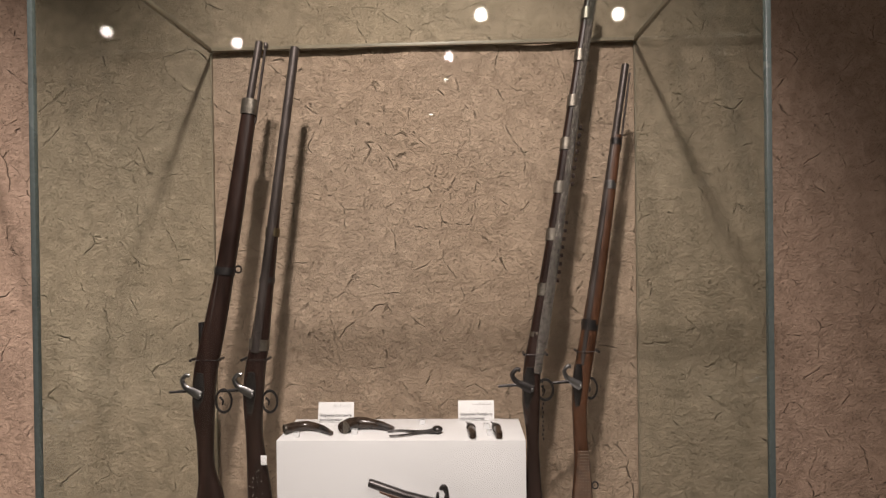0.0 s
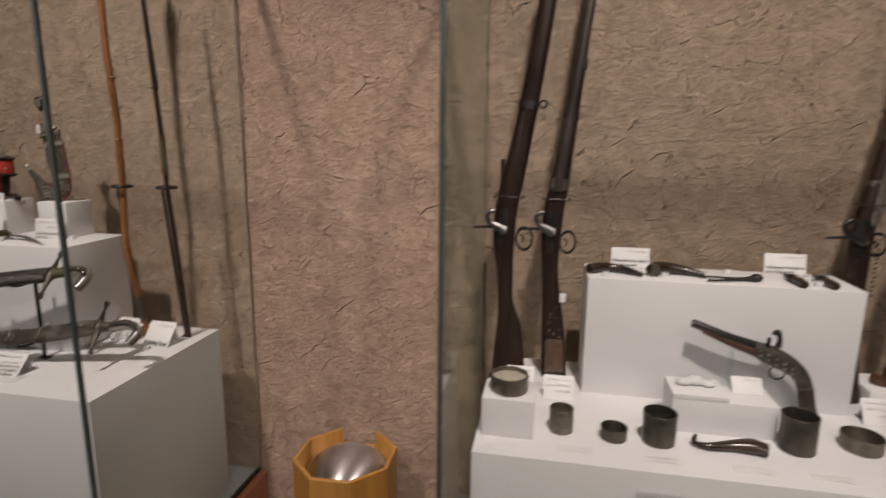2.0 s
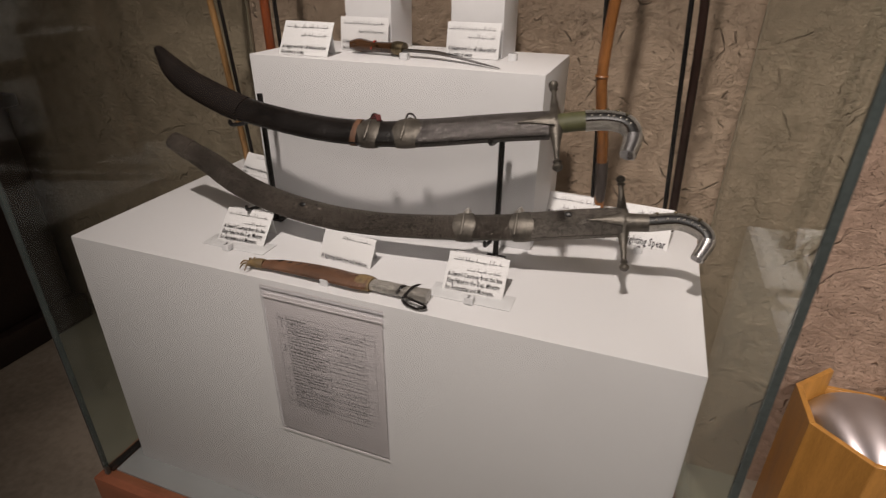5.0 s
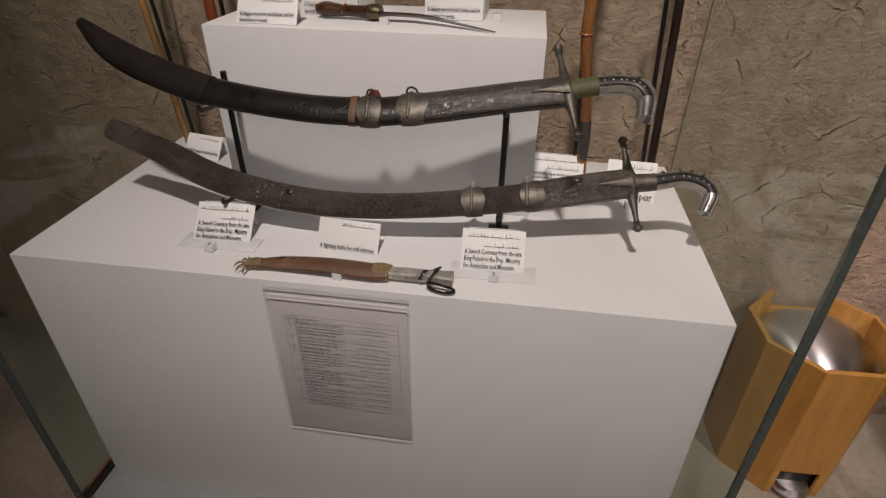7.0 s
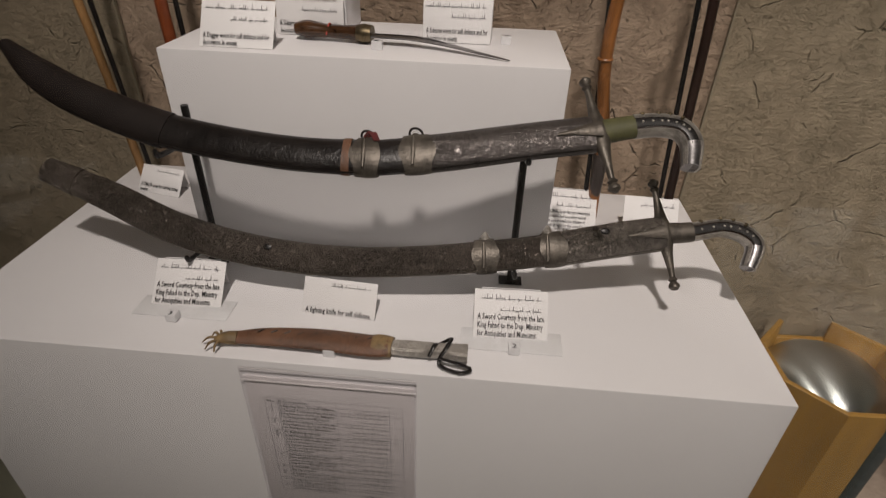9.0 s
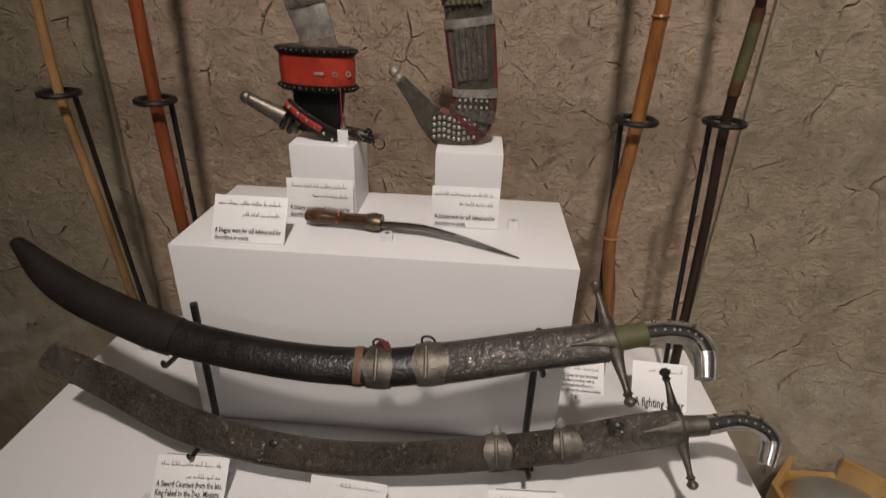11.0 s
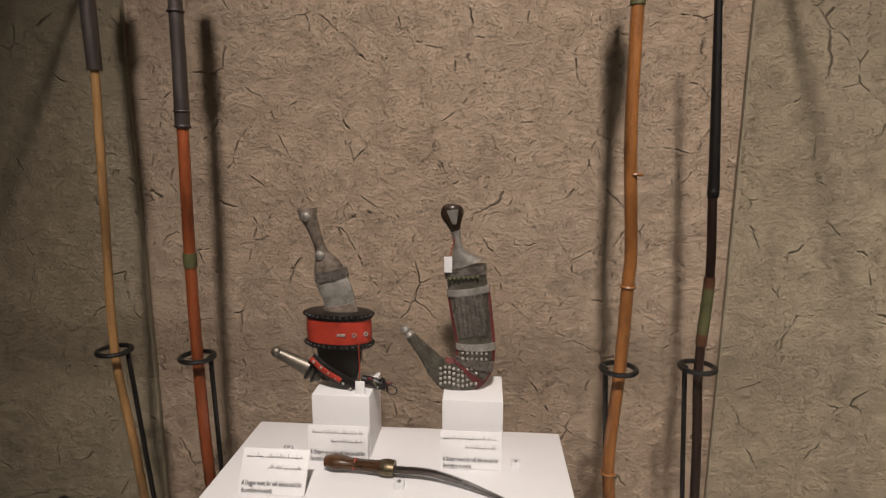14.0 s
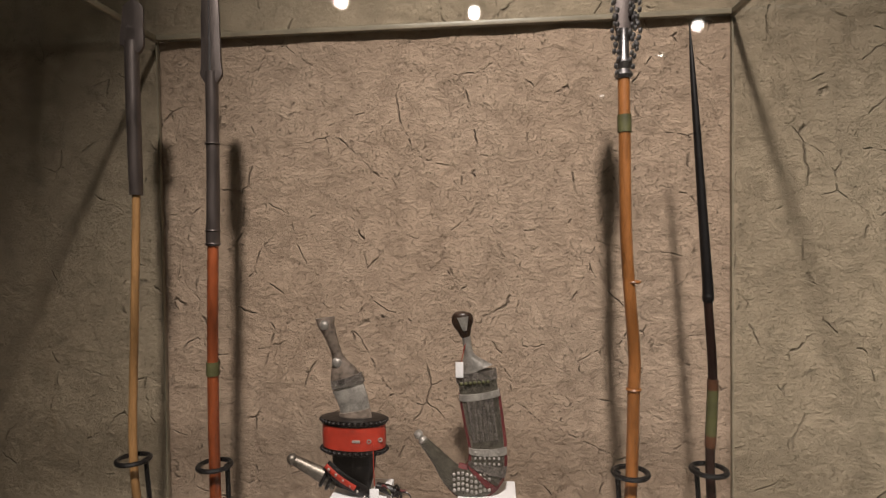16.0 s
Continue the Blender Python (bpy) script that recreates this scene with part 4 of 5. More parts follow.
def belt_dagger():
    x0, z0 = -2.557, BLOCK
    t = thing("belt_dagger", "curved belt dagger with red leather belt loop, silver hilt", "dagger", (x0, 1.535, z0))
    part("hilt", sweep([(-0.055, 0, 0.350, 0.020, 0.008), (-0.053, 0, 0.336, 0.017, 0.011), (-0.046, 0, 0.318, 0.013, 0.012), (-0.036, 0, 0.288, 0.0105, 0.010), (-0.030, 0, 0.268, 0.013, 0.012), (-0.020, 0, 0.240, 0.027, 0.014), (-0.014, 0, 0.222, 0.033, 0.013)], n=14, steps=5), "grip", t, "silver-clad horn hilt")
    for dx, dz, r in ((-0.054, 0.336, 0.010), (-0.030, 0.262, 0.0105)):
        part("boss", ball((dx, -0.011, dz), r, (1, 0.6, 1)), "silver", t, "round silver boss")
    part("hilt_collar", sweep([(-0.015, 0, 0.232, 0.033, 0.0145), (-0.010, 0, 0.214, 0.035, 0.0145)], n=14, steps=1), "chased", t)
    part("sheath_top", sweep([(-0.012, 0, 0.214, 0.033, 0.012), (0.0, 0, 0.18, 0.031, 0.012), (0.008, 0, 0.135, 0.030, 0.012)], n=14), "silver", t, "worn silver sheath top")
    part("sheath_skirt", sweep([(0.002, -0.002, 0.165, 0.0325, 0.0125), (0.008, -0.002, 0.135, 0.033, 0.0125)], n=14, steps=1), "grip", t)
    for nm, a, b, r, mt, lb in (("belt_loop", 0.092, 0.142, 0.063, "red", "red leather belt loop"), ("belt_rim", 0.140, 0.153, 0.0655, "leather", "braided dark leather rim"), ("belt_rim", 0.083, 0.096, 0.0645, "leather", "")):
        bm = bmesh.new()
        lathe([(r - 0.008, a), (r, a + 0.001), (r + 0.0012, (a + b) / 2), (r, b - 0.001), (r - 0.008, b), ], 32, bm=bm)
        for v in bm.verts:
            v.co.y *= 0.55
            v.co.z += -0.02 * v.co.x
        part(nm, bm, mt, t, lb)
    bm = bmesh.new()
    for r, z in ((0.0655, 0.148), (0.0655, 0.09)):
        for k in range(36):
            a = 2 * math.pi * k / 36
            ball((r * math.cos(a), r * math.sin(a) * 0.56, z - 0.02 * r * math.cos(a)), 0.0048, (1, 1, 0.7), bm, 6)
    part("braid", bm, "leather", t, "braided leather edge")
    part("buckle_slot", box(0.004, 0.02, -0.0365, -0.0335, 0.112, 0.117, 0.001), "silver", t)
    for x in (0.036, 0.056):
        part("eyelet", ring((x, -0.029 if x < 0.05 else -0.0185, 0.113), 0.0035, 0.0014, (0.3, -1, 0), 14, 6), "silver", t)
    part("lower_sheath", sweep([(0.0, 0, 0.09, 0.046, 0.020), (-0.002, 0, 0.05, 0.043, 0.020), (-0.006, 0, 0.012, 0.038, 0.018)], n=14), "leather", t, "dark leather lower sheath")
    part("sheath_tip", sweep([(-0.038, 0.0, 0.018, 0.017, 0.014), (-0.065, 0, 0.032, 0.016, 0.013), (-0.10, 0, 0.050, 0.0125, 0.011), (-0.122, 0, 0.061, 0.0105, 0.010)], n=14), "tin", t, "dull silver sheath tip")
    part("tip_knob", ball((-0.128, 0, 0.064), 0.0115), "tin", t)
    for x, z in ((-0.062, 0.028), (-0.05, 0.022)):
        part("tip_ring", ring((x, 0, z), 0.0165, 0.004, (-0.9, 0, 0.5), 18, 6), "iron", t)
    strap = [(-0.052, -0.020, 0.062, 0.012, 0.004), (-0.025, -0.027, 0.042, 0.013, 0.004), (0.008, -0.028, 0.022, 0.013, 0.004), (0.035, -0.024, 0.010, 0.010, 0.004)]
    part("strap", sweep(strap, (0, 1, 0), 10), "leather", t, "studded dark strap")
    part("strap_inlay", sweep([(x, y - 0.003, z, h * 0.45, 0.0025) for x, y, z, h, d in strap[:3]], (0, 1, 0), 8), "red", t)
    studs([(-0.044 + 0.014 * k, -0.031, 0.058 - 0.0105 * k) for k in range(6)], 0.003, "stud", "silver", t)
    part("tassel", sweep([(0.045, -0.01, 0.018, 0.008, 0.008), (0.07, -0.012, 0.012, 0.010, 0.009), (0.092, -0.012, 0.004, 0.008, 0.007)], n=10), "leather", t, "knotted leather tassel")
    part("tassel_ring", ring((0.103, -0.012, -0.002), 0.011, 0.0015, (0.2, 1, 0.2), 18, 6), "iron", t)
    for k, c in enumerate(("maroon", "green", "leather", "leather", "maroon")):
        part("tassel_strand", sweep([(0.055 + 0.008 * k, -0.014, 0.016, 0.0022, 0.0022), (0.062 + 0.009 * k, -0.02, 0.024 - 0.01 * (k % 3), 0.0022, 0.0022), (0.07 + 0.009 * k, -0.018, 0.016 - 0.016 * (k % 2), 0.0012, 0.0012)], n=6), c, t)
    part("tag_string", rod((0.044, -0.03, 0.112), (0.047, -0.038, 0.03), 0.0009, 6), "red", t)
    part("tag", box(0.038, 0.056, -0.040, -0.0385, -0.004, 0.026, 0.0005), "card", t, "white paper tag")


belt_dagger()


def studded_dagger():
    t = thing("studded_dagger", "curved dagger in studded silver-green J-shaped sheath", "dagger", (-2.292, 1.535, BLOCK))
    part("pommel", sweep([(-0.047, 0, 0.362, 0.006, 0.005), (-0.047, 0, 0.357, 0.018, 0.011), (-0.046, 0, 0.342, 0.0215, 0.013), (-0.043, 0, 0.326, 0.0145, 0.012), (-0.040, 0, 0.312, 0.009, 0.009)], n=14), "horn", t, "dark rounded pommel")
    part("pommel_plate", sweep([(-0.045, -0.0125, 0.352, 0.012, 0.002), (-0.041, -0.0125, 0.326, 0.004, 0.002)], n=8, steps=1), "silver", t)
    part("hilt", sweep([(-0.040, 0, 0.314, 0.009, 0.009), (-0.036, 0, 0.288, 0.0085, 0.009), (-0.033, 0, 0.272, 0.013, 0.011), (-0.026, 0, 0.254, 0.028, 0.013), (-0.023, 0, 0.246, 0.037, 0.013)], n=14), "silver", t, "ribbed silver hilt")
    body = [(-0.022, 0, 0.245, 0.038, 0.014), (-0.016, 0, 0.205, 0.038, 0.014), (-0.008, 0, 0.15, 0.037, 0.014), (0.0, 0, 0.09, 0.035, 0.014), (-0.006, 0, 0.045, 0.036, 0.014), (-0.035, 0, 0.024, 0.034, 0.013), (-0.068, 0, 0.038, 0.025, 0.012), (-0.095, 0, 0.070, 0.016, 0.010), (-0.125, 0, 0.104, 0.010, 0.008)]
    part("sheath", sweep(body, n=16, steps=6), "studded", t, "studded J-shaped sheath")
    part("sheath_edging", sweep([(x, y + 0.002, z, h + 0.0035, d * 0.9) for x, y, z, h, d in body[1:7]], n=16, steps=6), "maroon", t, "red cord edging")
    part("tip_finial", lathe([(0.007, 0), (0.010, 0.004), (0.006, 0.010), (0.0095, 0.016), (0.008, 0.024), (0.002, 0.027)], 12, (-0.125, 0, 0.104), Vector((0, 0, 1)).rotation_difference(Vector((-0.6, 0, 0.8)))), "silver", t, "silver finial")
    for s, w, mt in ((0.015, 0.05, "chased"), (0.13, 0.04, "silver"), (0.37, 0.03, "silver"), (0.44, 0.045, "chased"), (0.52, 0.03, "maroon")):
        part("band", collar(body, s, s + w, 0.003), mt, t)
    bm = bmesh.new()
    for k in range(7):
        ball((-0.049 + 0.0085 * k, -0.0175, 0.224 + 0.0008 * k), 0.0036, (1, 0.6, 1), bm, 8)
    part("gem", bm, "green", t, "row of green stones")
    part("front_panel", sweep([(-0.014, -0.0135, 0.192, 0.026, 0.002), (-0.004, -0.0135, 0.112, 0.025, 0.002)], n=10, steps=2, square=4), "chased", t, "woven silver panel")
    for k in range(5):
        x = -0.030 + 0.0085 * k
        part("panel_cord", rod((x, -0.0158, 0.190), (x + 0.009, -0.0158, 0.114), 0.0011, 6), "tin", t)
    bm = bmesh.new()
    for j in range(4):
        for k in range(9):
            ball((-0.066 + 0.0085 * k, -0.0135 + 0.0004 * j, 0.046 - 0.0105 * j + 0.003 * math.sin(k)), 0.0035, (1, 0.7, 1), bm, 6)
    for j in range(3):
        for k in range(6):
            ball((-0.024 + 0.009 * k, -0.0145, 0.090 - 0.011 * j), 0.0028, (1, 0.6, 1), bm, 6)
    part("stud", bm, "silver", t, "rows of silver studs")
    part("tag_string", rod((-0.041, -0.012, 0.30), (-0.05, -0.014, 0.262), 0.0009, 6), "red", t)
    part("tag", box(-0.060, -0.045, -0.0165, -0.015, 0.236, 0.266, 0.0005), "card", t, "white paper tag")


studded_dagger()


# ---- spears and their ring stands ----
def spear(name, label, pts, shaft, r0, r1, bands):
    """pts: rows of x, y, z of the bent shaft, base first."""
    t = thing(name, label, "spear", pts[0])
    o = Vector(pts[0])
    rows = [((Vector(p) - o).x, (Vector(p) - o).y, (Vector(p) - o).z) for p in pts]
    n = len(rows) - 1
    body = [(*p, r0 + (r1 - r0) * k / n, r0 + (r1 - r0) * k / n) for k, p in enumerate(rows)]
    part("shaft", sweep(body, n=12, steps=5), shaft, t)
    for s, w, mt in bands:
        part("binding", collar(body, s, s + w, 0.0018), mt, t)
    return t, Vector(rows[-1])


def holder(x, y, z, dx, base):
    """A ring on a rod that leans from beside the spear's foot."""
    t = thing("spear_holder", "black iron rod with ring holding a spear", "stand", (x, y, LOW), 0, "spear holders")
    h = z - LOW
    bx, by = base[0] - x + (0.016 if dx > 0 else -0.016), base[1] - y + 0.006
    part("ring", ring((0, 0, h), 0.031, 0.005, n=28), "black", t)
    part("post", rod((bx, by, 0), (dx * 0.9, 0.004, h), 0.0048), "black", t)
    part("foot", box(bx - 0.014, bx + 0.014, by - 0.012, by + 0.012, 0, 0.003, 0.001), "black", t)
    part("arm", rod((dx * 0.8, 0.002, h - 0.003), (dx * 1.25, 0, h + 0.003), 0.0055), "black", t)


t, top = spear("stabbing_spear", "pale cane spear with long dark steel blade", [(-2.984, 1.545, LOW), (-3.004, 1.537, 1.236), (-3.023, 1.534, 1.453), (-3.01, 1.53, 1.727), (-2.998, 1.53, 1.998)], "bamboo", 0.0088, 0.0078, [])
part("socket", sweep([(*top, 0.013, 0.013), (top.x - 0.001, top.y, top.z + 0.15, 0.014, 0.014), (top.x - 0.002, top.y, top.z + 0.31, 0.015, 0.012)], n=12), "gunmetal", t, "dark steel socket")
x = top.x - 0.002
part("blade", sweep([(x, top.y, top.z + 0.295, 0.018, 0.010), (x + 0.002, top.y, top.z + 0.30, 0.027, 0.008), (x + 0.003, top.y, top.z + 0.335, 0.026, 0.007), (x + 0.004, top.y, top.z + 0.336, 0.0245, 0.006), (x + 0.006, top.y, top.z + 0.378, 0.023, 0.005), (x + 0.007, top.y, top.z + 0.392, 0.003, 0.002)], n=8, steps=2), "gunmetal", t, "broad dark steel blade")
holder(-3.023, 1.534, 1.453, 0.027, (-2.984, 1.545))
t, top = spear("stabbing_spear", "red-brown cane spear with ribbed steel blade", [(-2.828, 1.53, LOW), (-2.834, 1.515, 1.236), (-2.838, 1.515, 1.453), (-2.834, 1.51, 1.663), (-2.828, 1.51, 1.893)], "cane", 0.0118, 0.0106, [(0.72, 0.06, "green")])
part("socket", sweep([(*top, 0.0135, 0.0135), (top.x + 0.004, top.y, top.z + 0.15, 0.0125, 0.0125), (top.x + 0.006, top.y, top.z + 0.34, 0.0125, 0.0125)], n=12), "gunmetal", t, "ringed dark steel socket")
for k in (0.004, 0.03, 0.2):
    part("socket_ring", ring(top + Vector((k * 0.02, 0, k)), 0.0135, 0.002, n=16, m=6), "gunmetal", t)
x = top.x + 0.006
part("blade", sweep([(x, top.y, top.z + 0.318, 0.013, 0.010), (x, top.y, top.z + 0.336, 0.024, 0.008), (x, top.y, top.z + 0.36, 0.0215, 0.008), (x, top.y, top.z + 0.49, 0.0175, 0.006), (x, top.y, top.z + 0.512, 0.003, 0.002)], n=8, steps=3), "gunmetal", t, "ribbed dark steel blade")
part("rib", sweep([(x, top.y - 0.007, top.z + 0.34, 0.003, 0.003), (x, top.y - 0.004, top.z + 0.5, 0.002, 0.002)], n=8, steps=1), "steel", t)
holder(-2.838, 1.515, 1.453, 0.027, (-2.828, 1.53))
t, top = spear("chained_spear", "orange cane spear with chained steel head", [(-2.0, 1.53, LOW), (-2.013, 1.515, 1.106), (-2.034, 1.512, 1.255), (-2.024, 1.512, 1.458), (-2.02, 1.51, 1.62), (-2.019, 1.51, 1.689), (-2.032, 1.51, 1.889), (-2.034, 1.51, 2.092), (-2.035, 1.51, 2.19)], "orange", 0.0118, 0.0106, [(0.88, 0.04, "green")])
part("foot_spike", sweep([(0, 0, 0, 0.006, 0.006), (-0.005, -0.009, 0.09, 0.0128, 0.0128), (-0.009, -0.0125, 0.15, 0.0135, 0.0135)], n=12), "gunmetal", t, "grey steel foot")
for z, s in ((0.33, 0), (0.70, 1), (0.9, 1)):
    part("cane_knot", ring(((-0.034, -0.018, z) if s == 0 else (-0.02, -0.02, z)), 0.0115, 0.003, n=14, m=6), "orange", t)
part("head_socket", lathe([(0.013, 0), (0.017, 0.006), (0.012, 0.016), (0.016, 0.028), (0.010, 0.04), (0.009, 0.09)], 14, top), "steel", t, "turned steel socket")
part("blade", sweep([(top.x, top.y, top.z + 0.06, 0.008, 0.006), (top.x + 0.001, top.y, top.z + 0.09, 0.016, 0.006), (top.x + 0.002, top.y, top.z + 0.15, 0.018, 0.005), (top.x + 0.003, top.y, top.z + 0.205, 0.004, 0.002)], n=8), "gunmetal", t, "steel spear blade")
for k, (dx, zz) in enumerate(((-0.02, 0.16), (0.018, 0.15), (0.024, 0.17), (-0.014, 0.12), (0.012, 0.13))):
    bm = bmesh.new()
    for j in range(10):
        ball((top.x + dx + 0.003 * math.sin(j * 1.7 + k), top.y - 0.01 - 0.001 * k, top.z + zz - 0.0125 * j), 0.0055, (0.75, 0.7, 1), bm, 6)
    part("chain", bm, "steel", t, "hanging steel chain")
holder(-2.026, 1.512, 1.458, -0.026, (-2.0, 1.53))
t, top = spear("fighting_spear", "slender dark spear with green binding and thin tip", [(-1.843, 1.548, LOW), (-1.861, 1.54, 1.278), (-1.873, 1.538, 1.456), (-1.871, 1.53, 1.632), (-1.879, 1.53, 1.775)], "walnut", 0.0092, 0.0078, [(0.61, 0.11, "green"), (0.74, 0.02, "stock"), (0.57, 0.02, "stock")])
part("iron_head", sweep([(*top, 0.0085, 0.0085), (top.x, top.y, top.z + 0.01, 0.0105, 0.0105), (top.x - 0.001, top.y, top.z + 0.04, 0.0095, 0.0095), (top.x - 0.014, top.y, top.z + 0.24, 0.0075, 0.0075), (top.x - 0.026, top.y, top.z + 0.42, 0.005, 0.005), (top.x - 0.032, top.y, top.z + 0.515, 0.001, 0.001)], n=12), "black", t, "long thin iron head")
holder(-1.875, 1.538, 1.456, -0.024, (-1.843, 1.548))


# ---- long guns ----
def rifle(at, slope, sections, barrel, label, stock, metal, bands, lock, guard, across=1.0):
    """sections and barrel: rows of height, sideways shift, half width, half thickness from the butt up. slope: lean towards the wall per metre."""
    t = thing("long_gun", label, "long gun", at, 0, "long guns leaning in the case")
    lean = lambda z: z * slope
    t.scale = (across, 1, 1.047)
    sections = [(z, x, w * 0.88, d) for z, x, w, d in sections]
    rows = [(x, lean(z), z, w, d) for z, x, w, d in sections]
    part("stock", sweep(rows, n=14, steps=5, square=2.6), stock, t)
    (bz0, bx0, br0), (bz1, bx1, br1) = barrel
    bl = [(bx0, lean(bz0) - 0.012, bz0, br0, br0), (bx1, lean(bz1), bz1, br1, br1)]
    part("barrel", sweep(bl, n=12, steps=1), metal, t, "long round barrel")
    part("muzzle", rod((bx1, lean(bz1), bz1 - 0.004), (bx1, lean(bz1), bz1 + 0.002), br1 * 0.7), "black", t)
    for z, h, w, d, mt in bands:
        i = np.interp(z, [r[0] for r in sections], [r[1] for r in sections])
        part("band", sweep([(i, lean(z), z, w * 0.9, d), (i + h * 0.1, lean(z + h), z + h, w * 0.87, d * 0.97)], n=14, steps=1, square=2.6), mt, t, "worn metal barrel band")
    lx, lz, face = lock
    part("lock_plate", sweep([(lx - 0.002, lean(lz) - face, lz - 0.07, 0.008, 0.003), (lx, lean(lz) - face, lz, 0.017, 0.004), (lx + 0.004, lean(lz) - face, lz + 0.05, 0.010, 0.003)], n=10), "iron", t, "iron lock plate")
    hy = lean(lz) - face - 0.007
    part("hammer", sweep([(lx + 0.008, hy, lz - 0.012, 0.013, 0.006), (lx - 0.014, hy, lz - 0.001, 0.012, 0.006), (lx - 0.036, hy, lz + 0.012, 0.008, 0.006), (lx - 0.046, hy, lz + 0.032, 0.0065, 0.006), (lx - 0.034, hy, lz + 0.046, 0.006, 0.006), (lx - 0.024, hy, lz + 0.044, 0.006, 0.005)], n=10), "steel" if metal != "chased" else "iron", t, "curled hammer")
    part("hammer_spur", rod((lx - 0.03, hy, lz + 0.002), (lx - 0.085, hy, lz - 0.002), 0.005, 8, 0.0035), "iron", t)
    part("hammer_screw", ball((lx + 0.008, hy - 0.004, lz - 0.012), 0.0055, (1, 0.6, 1)), "steel", t)
    gx, gz, gr = guard
    part("trigger_guard", ring((gx, lean(gz), gz), gr, 0.0032, (0, 1, 0), 24, 8, 1.35), "iron", t)
    part("trigger", sweep([(gx - gr * 0.5, lean(gz), gz + gr * 0.5, 0.003, 0.003), (gx - gr * 0.1, lean(gz), gz, 0.003, 0.003), (gx - gr * 0.2, lean(gz), gz - gr * 0.5, 0.002, 0.002)], n=8), "iron", t)
    z = lz + 0.085
    i = np.interp(z, [r[0] for r in sections], [r[1] for r in sections])
    wd = np.interp(z, [r[0] for r in sections], [r[2] for r in sections])
    part("tie_wire", rod((i - wd - 0.01, lean(z) - 0.027, z), (i + wd + 0.01, lean(z) - 0.027, z), 0.0009, 6), "iron", t)
    for s in (-1, 1):
        part("wall_pin", rod((i + s * (wd + 0.008), lean(z) - 0.03, z), (i + s * (wd + 0.008), lean(z) + 0.012, z), 0.004, 8), "iron", t, "iron pin")
    return t, lean


t, lean = rifle((-0.688, 1.472, LOW_E), 0.075, [(0.0, 0.002, 0.060, 0.020), (0.06, 0.001, 0.055, 0.022), (0.15, -0.002, 0.044, 0.022), (0.20, -0.010, 0.031, 0.021), (0.24, -0.016, 0.026, 0.020), (0.32, -0.020, 0.028, 0.022), (0.40, -0.026, 0.036, 0.026), (0.50, -0.022, 0.038, 0.026), (0.62, 0.002, 0.036, 0.024), (0.79, 0.033, 0.031, 0.022), (1.0, 0.065, 0.029, 0.021), (1.28, 0.104, 0.024, 0.018)],
                ((0.55, -0.012, 0.013), (1.465, 0.130, 0.0115)), "dark walnut percussion musket with long barrel and ramrod", "walnut", "gunmetal", [(0.775, 0.022, 0.034, 0.025, "iron"), (1.245, 0.045, 0.028, 0.022, "tin")], (-0.030, 0.45, 0.026), (0.034, 0.415, 0.024))
part("ramrod", rod((0.118, lean(1.2) + 0.004, 1.22), (0.151, lean(1.46), 1.455), 0.004, 8), "gunmetal", t, "thin steel ramrod")
part("ramrod_tip", lathe([(0.004, 0), (0.007, 0.004), (0.007, 0.014), (0.004, 0.018)], 10, (0.151, lean(1.45), 1.445)), "gunmetal", t)
part("rear_sight", box(-0.043, -0.03, lean(0.6) - 0.008, lean(0.6) + 0.006, 0.565, 0.64, 0.002), "iron", t)
part("front_sight", box(0.106, 0.116, lean(1.35) - 0.008, lean(1.35), 1.345, 1.36, 0.001), "iron", t)
part("sling_swivel", ring((0.073, lean(0.78), 0.79), 0.010, 0.0025, (0, 1, 0), 16, 6), "iron", t)
part("butt_plate", box(-0.058, 0.062, -0.018, 0.018, -0.0005, 0.005, 0.001), "iron", t)
t, lean = rifle((-0.553, 1.515, LOW_E), 0.045, [(0.0, 0.006, 0.045, 0.019), (0.08, 0.002, 0.043, 0.02), (0.17, -0.006, 0.038, 0.021), (0.24, -0.013, 0.032, 0.02), (0.32, -0.020, 0.028, 0.022), (0.42, -0.022, 0.034, 0.025), (0.50, -0.016, 0.034, 0.024), (0.57, -0.004, 0.031, 0.022), (0.72, 0.016, 0.024, 0.02), (0.9, 0.038, 0.019, 0.017), (1.0, 0.058, 0.007, 0.009), (1.10, 0.074, 0.003, 0.004)],
                ((0.55, -0.010, 0.0165), (1.445, 0.108, 0.0135)), "dark long gun with carved butt and round barrel", "walnut", "gunmetal", [(0.555, 0.032, 0.034, 0.024, "tin"), (0.75, 0.016, 0.026, 0.021, "iron"), (0.885, 0.025, 0.024, 0.020, "brass")], (-0.022, 0.445, 0.025), (0.028, 0.405, 0.023))
part("carving", sweep([(0.006, -0.019, 0.02, 0.030, 0.003), (0.002, -0.0195, 0.12, 0.026, 0.003)], n=10, steps=1, square=5), "carved", t, "studded carved butt panel")
bm = bmesh.new()
for k in range(46):
    z = 0.02 + 0.2 * rng.random() ** 1.5
    ball((0.006 - 0.06 * z + rng.uniform(-0.7, 0.7) * (0.036 - 0.05 * z), -0.0215 + 0.012 * z, z), 0.0016, bm=bm, n=6)
part("butt_stud", bm, "silver", t, "scattered silver studs")
part("tag", box(0.012, 0.03, -0.022, -0.0205, 0.235, 0.262, 0.0004), "card", t, "white paper tag")
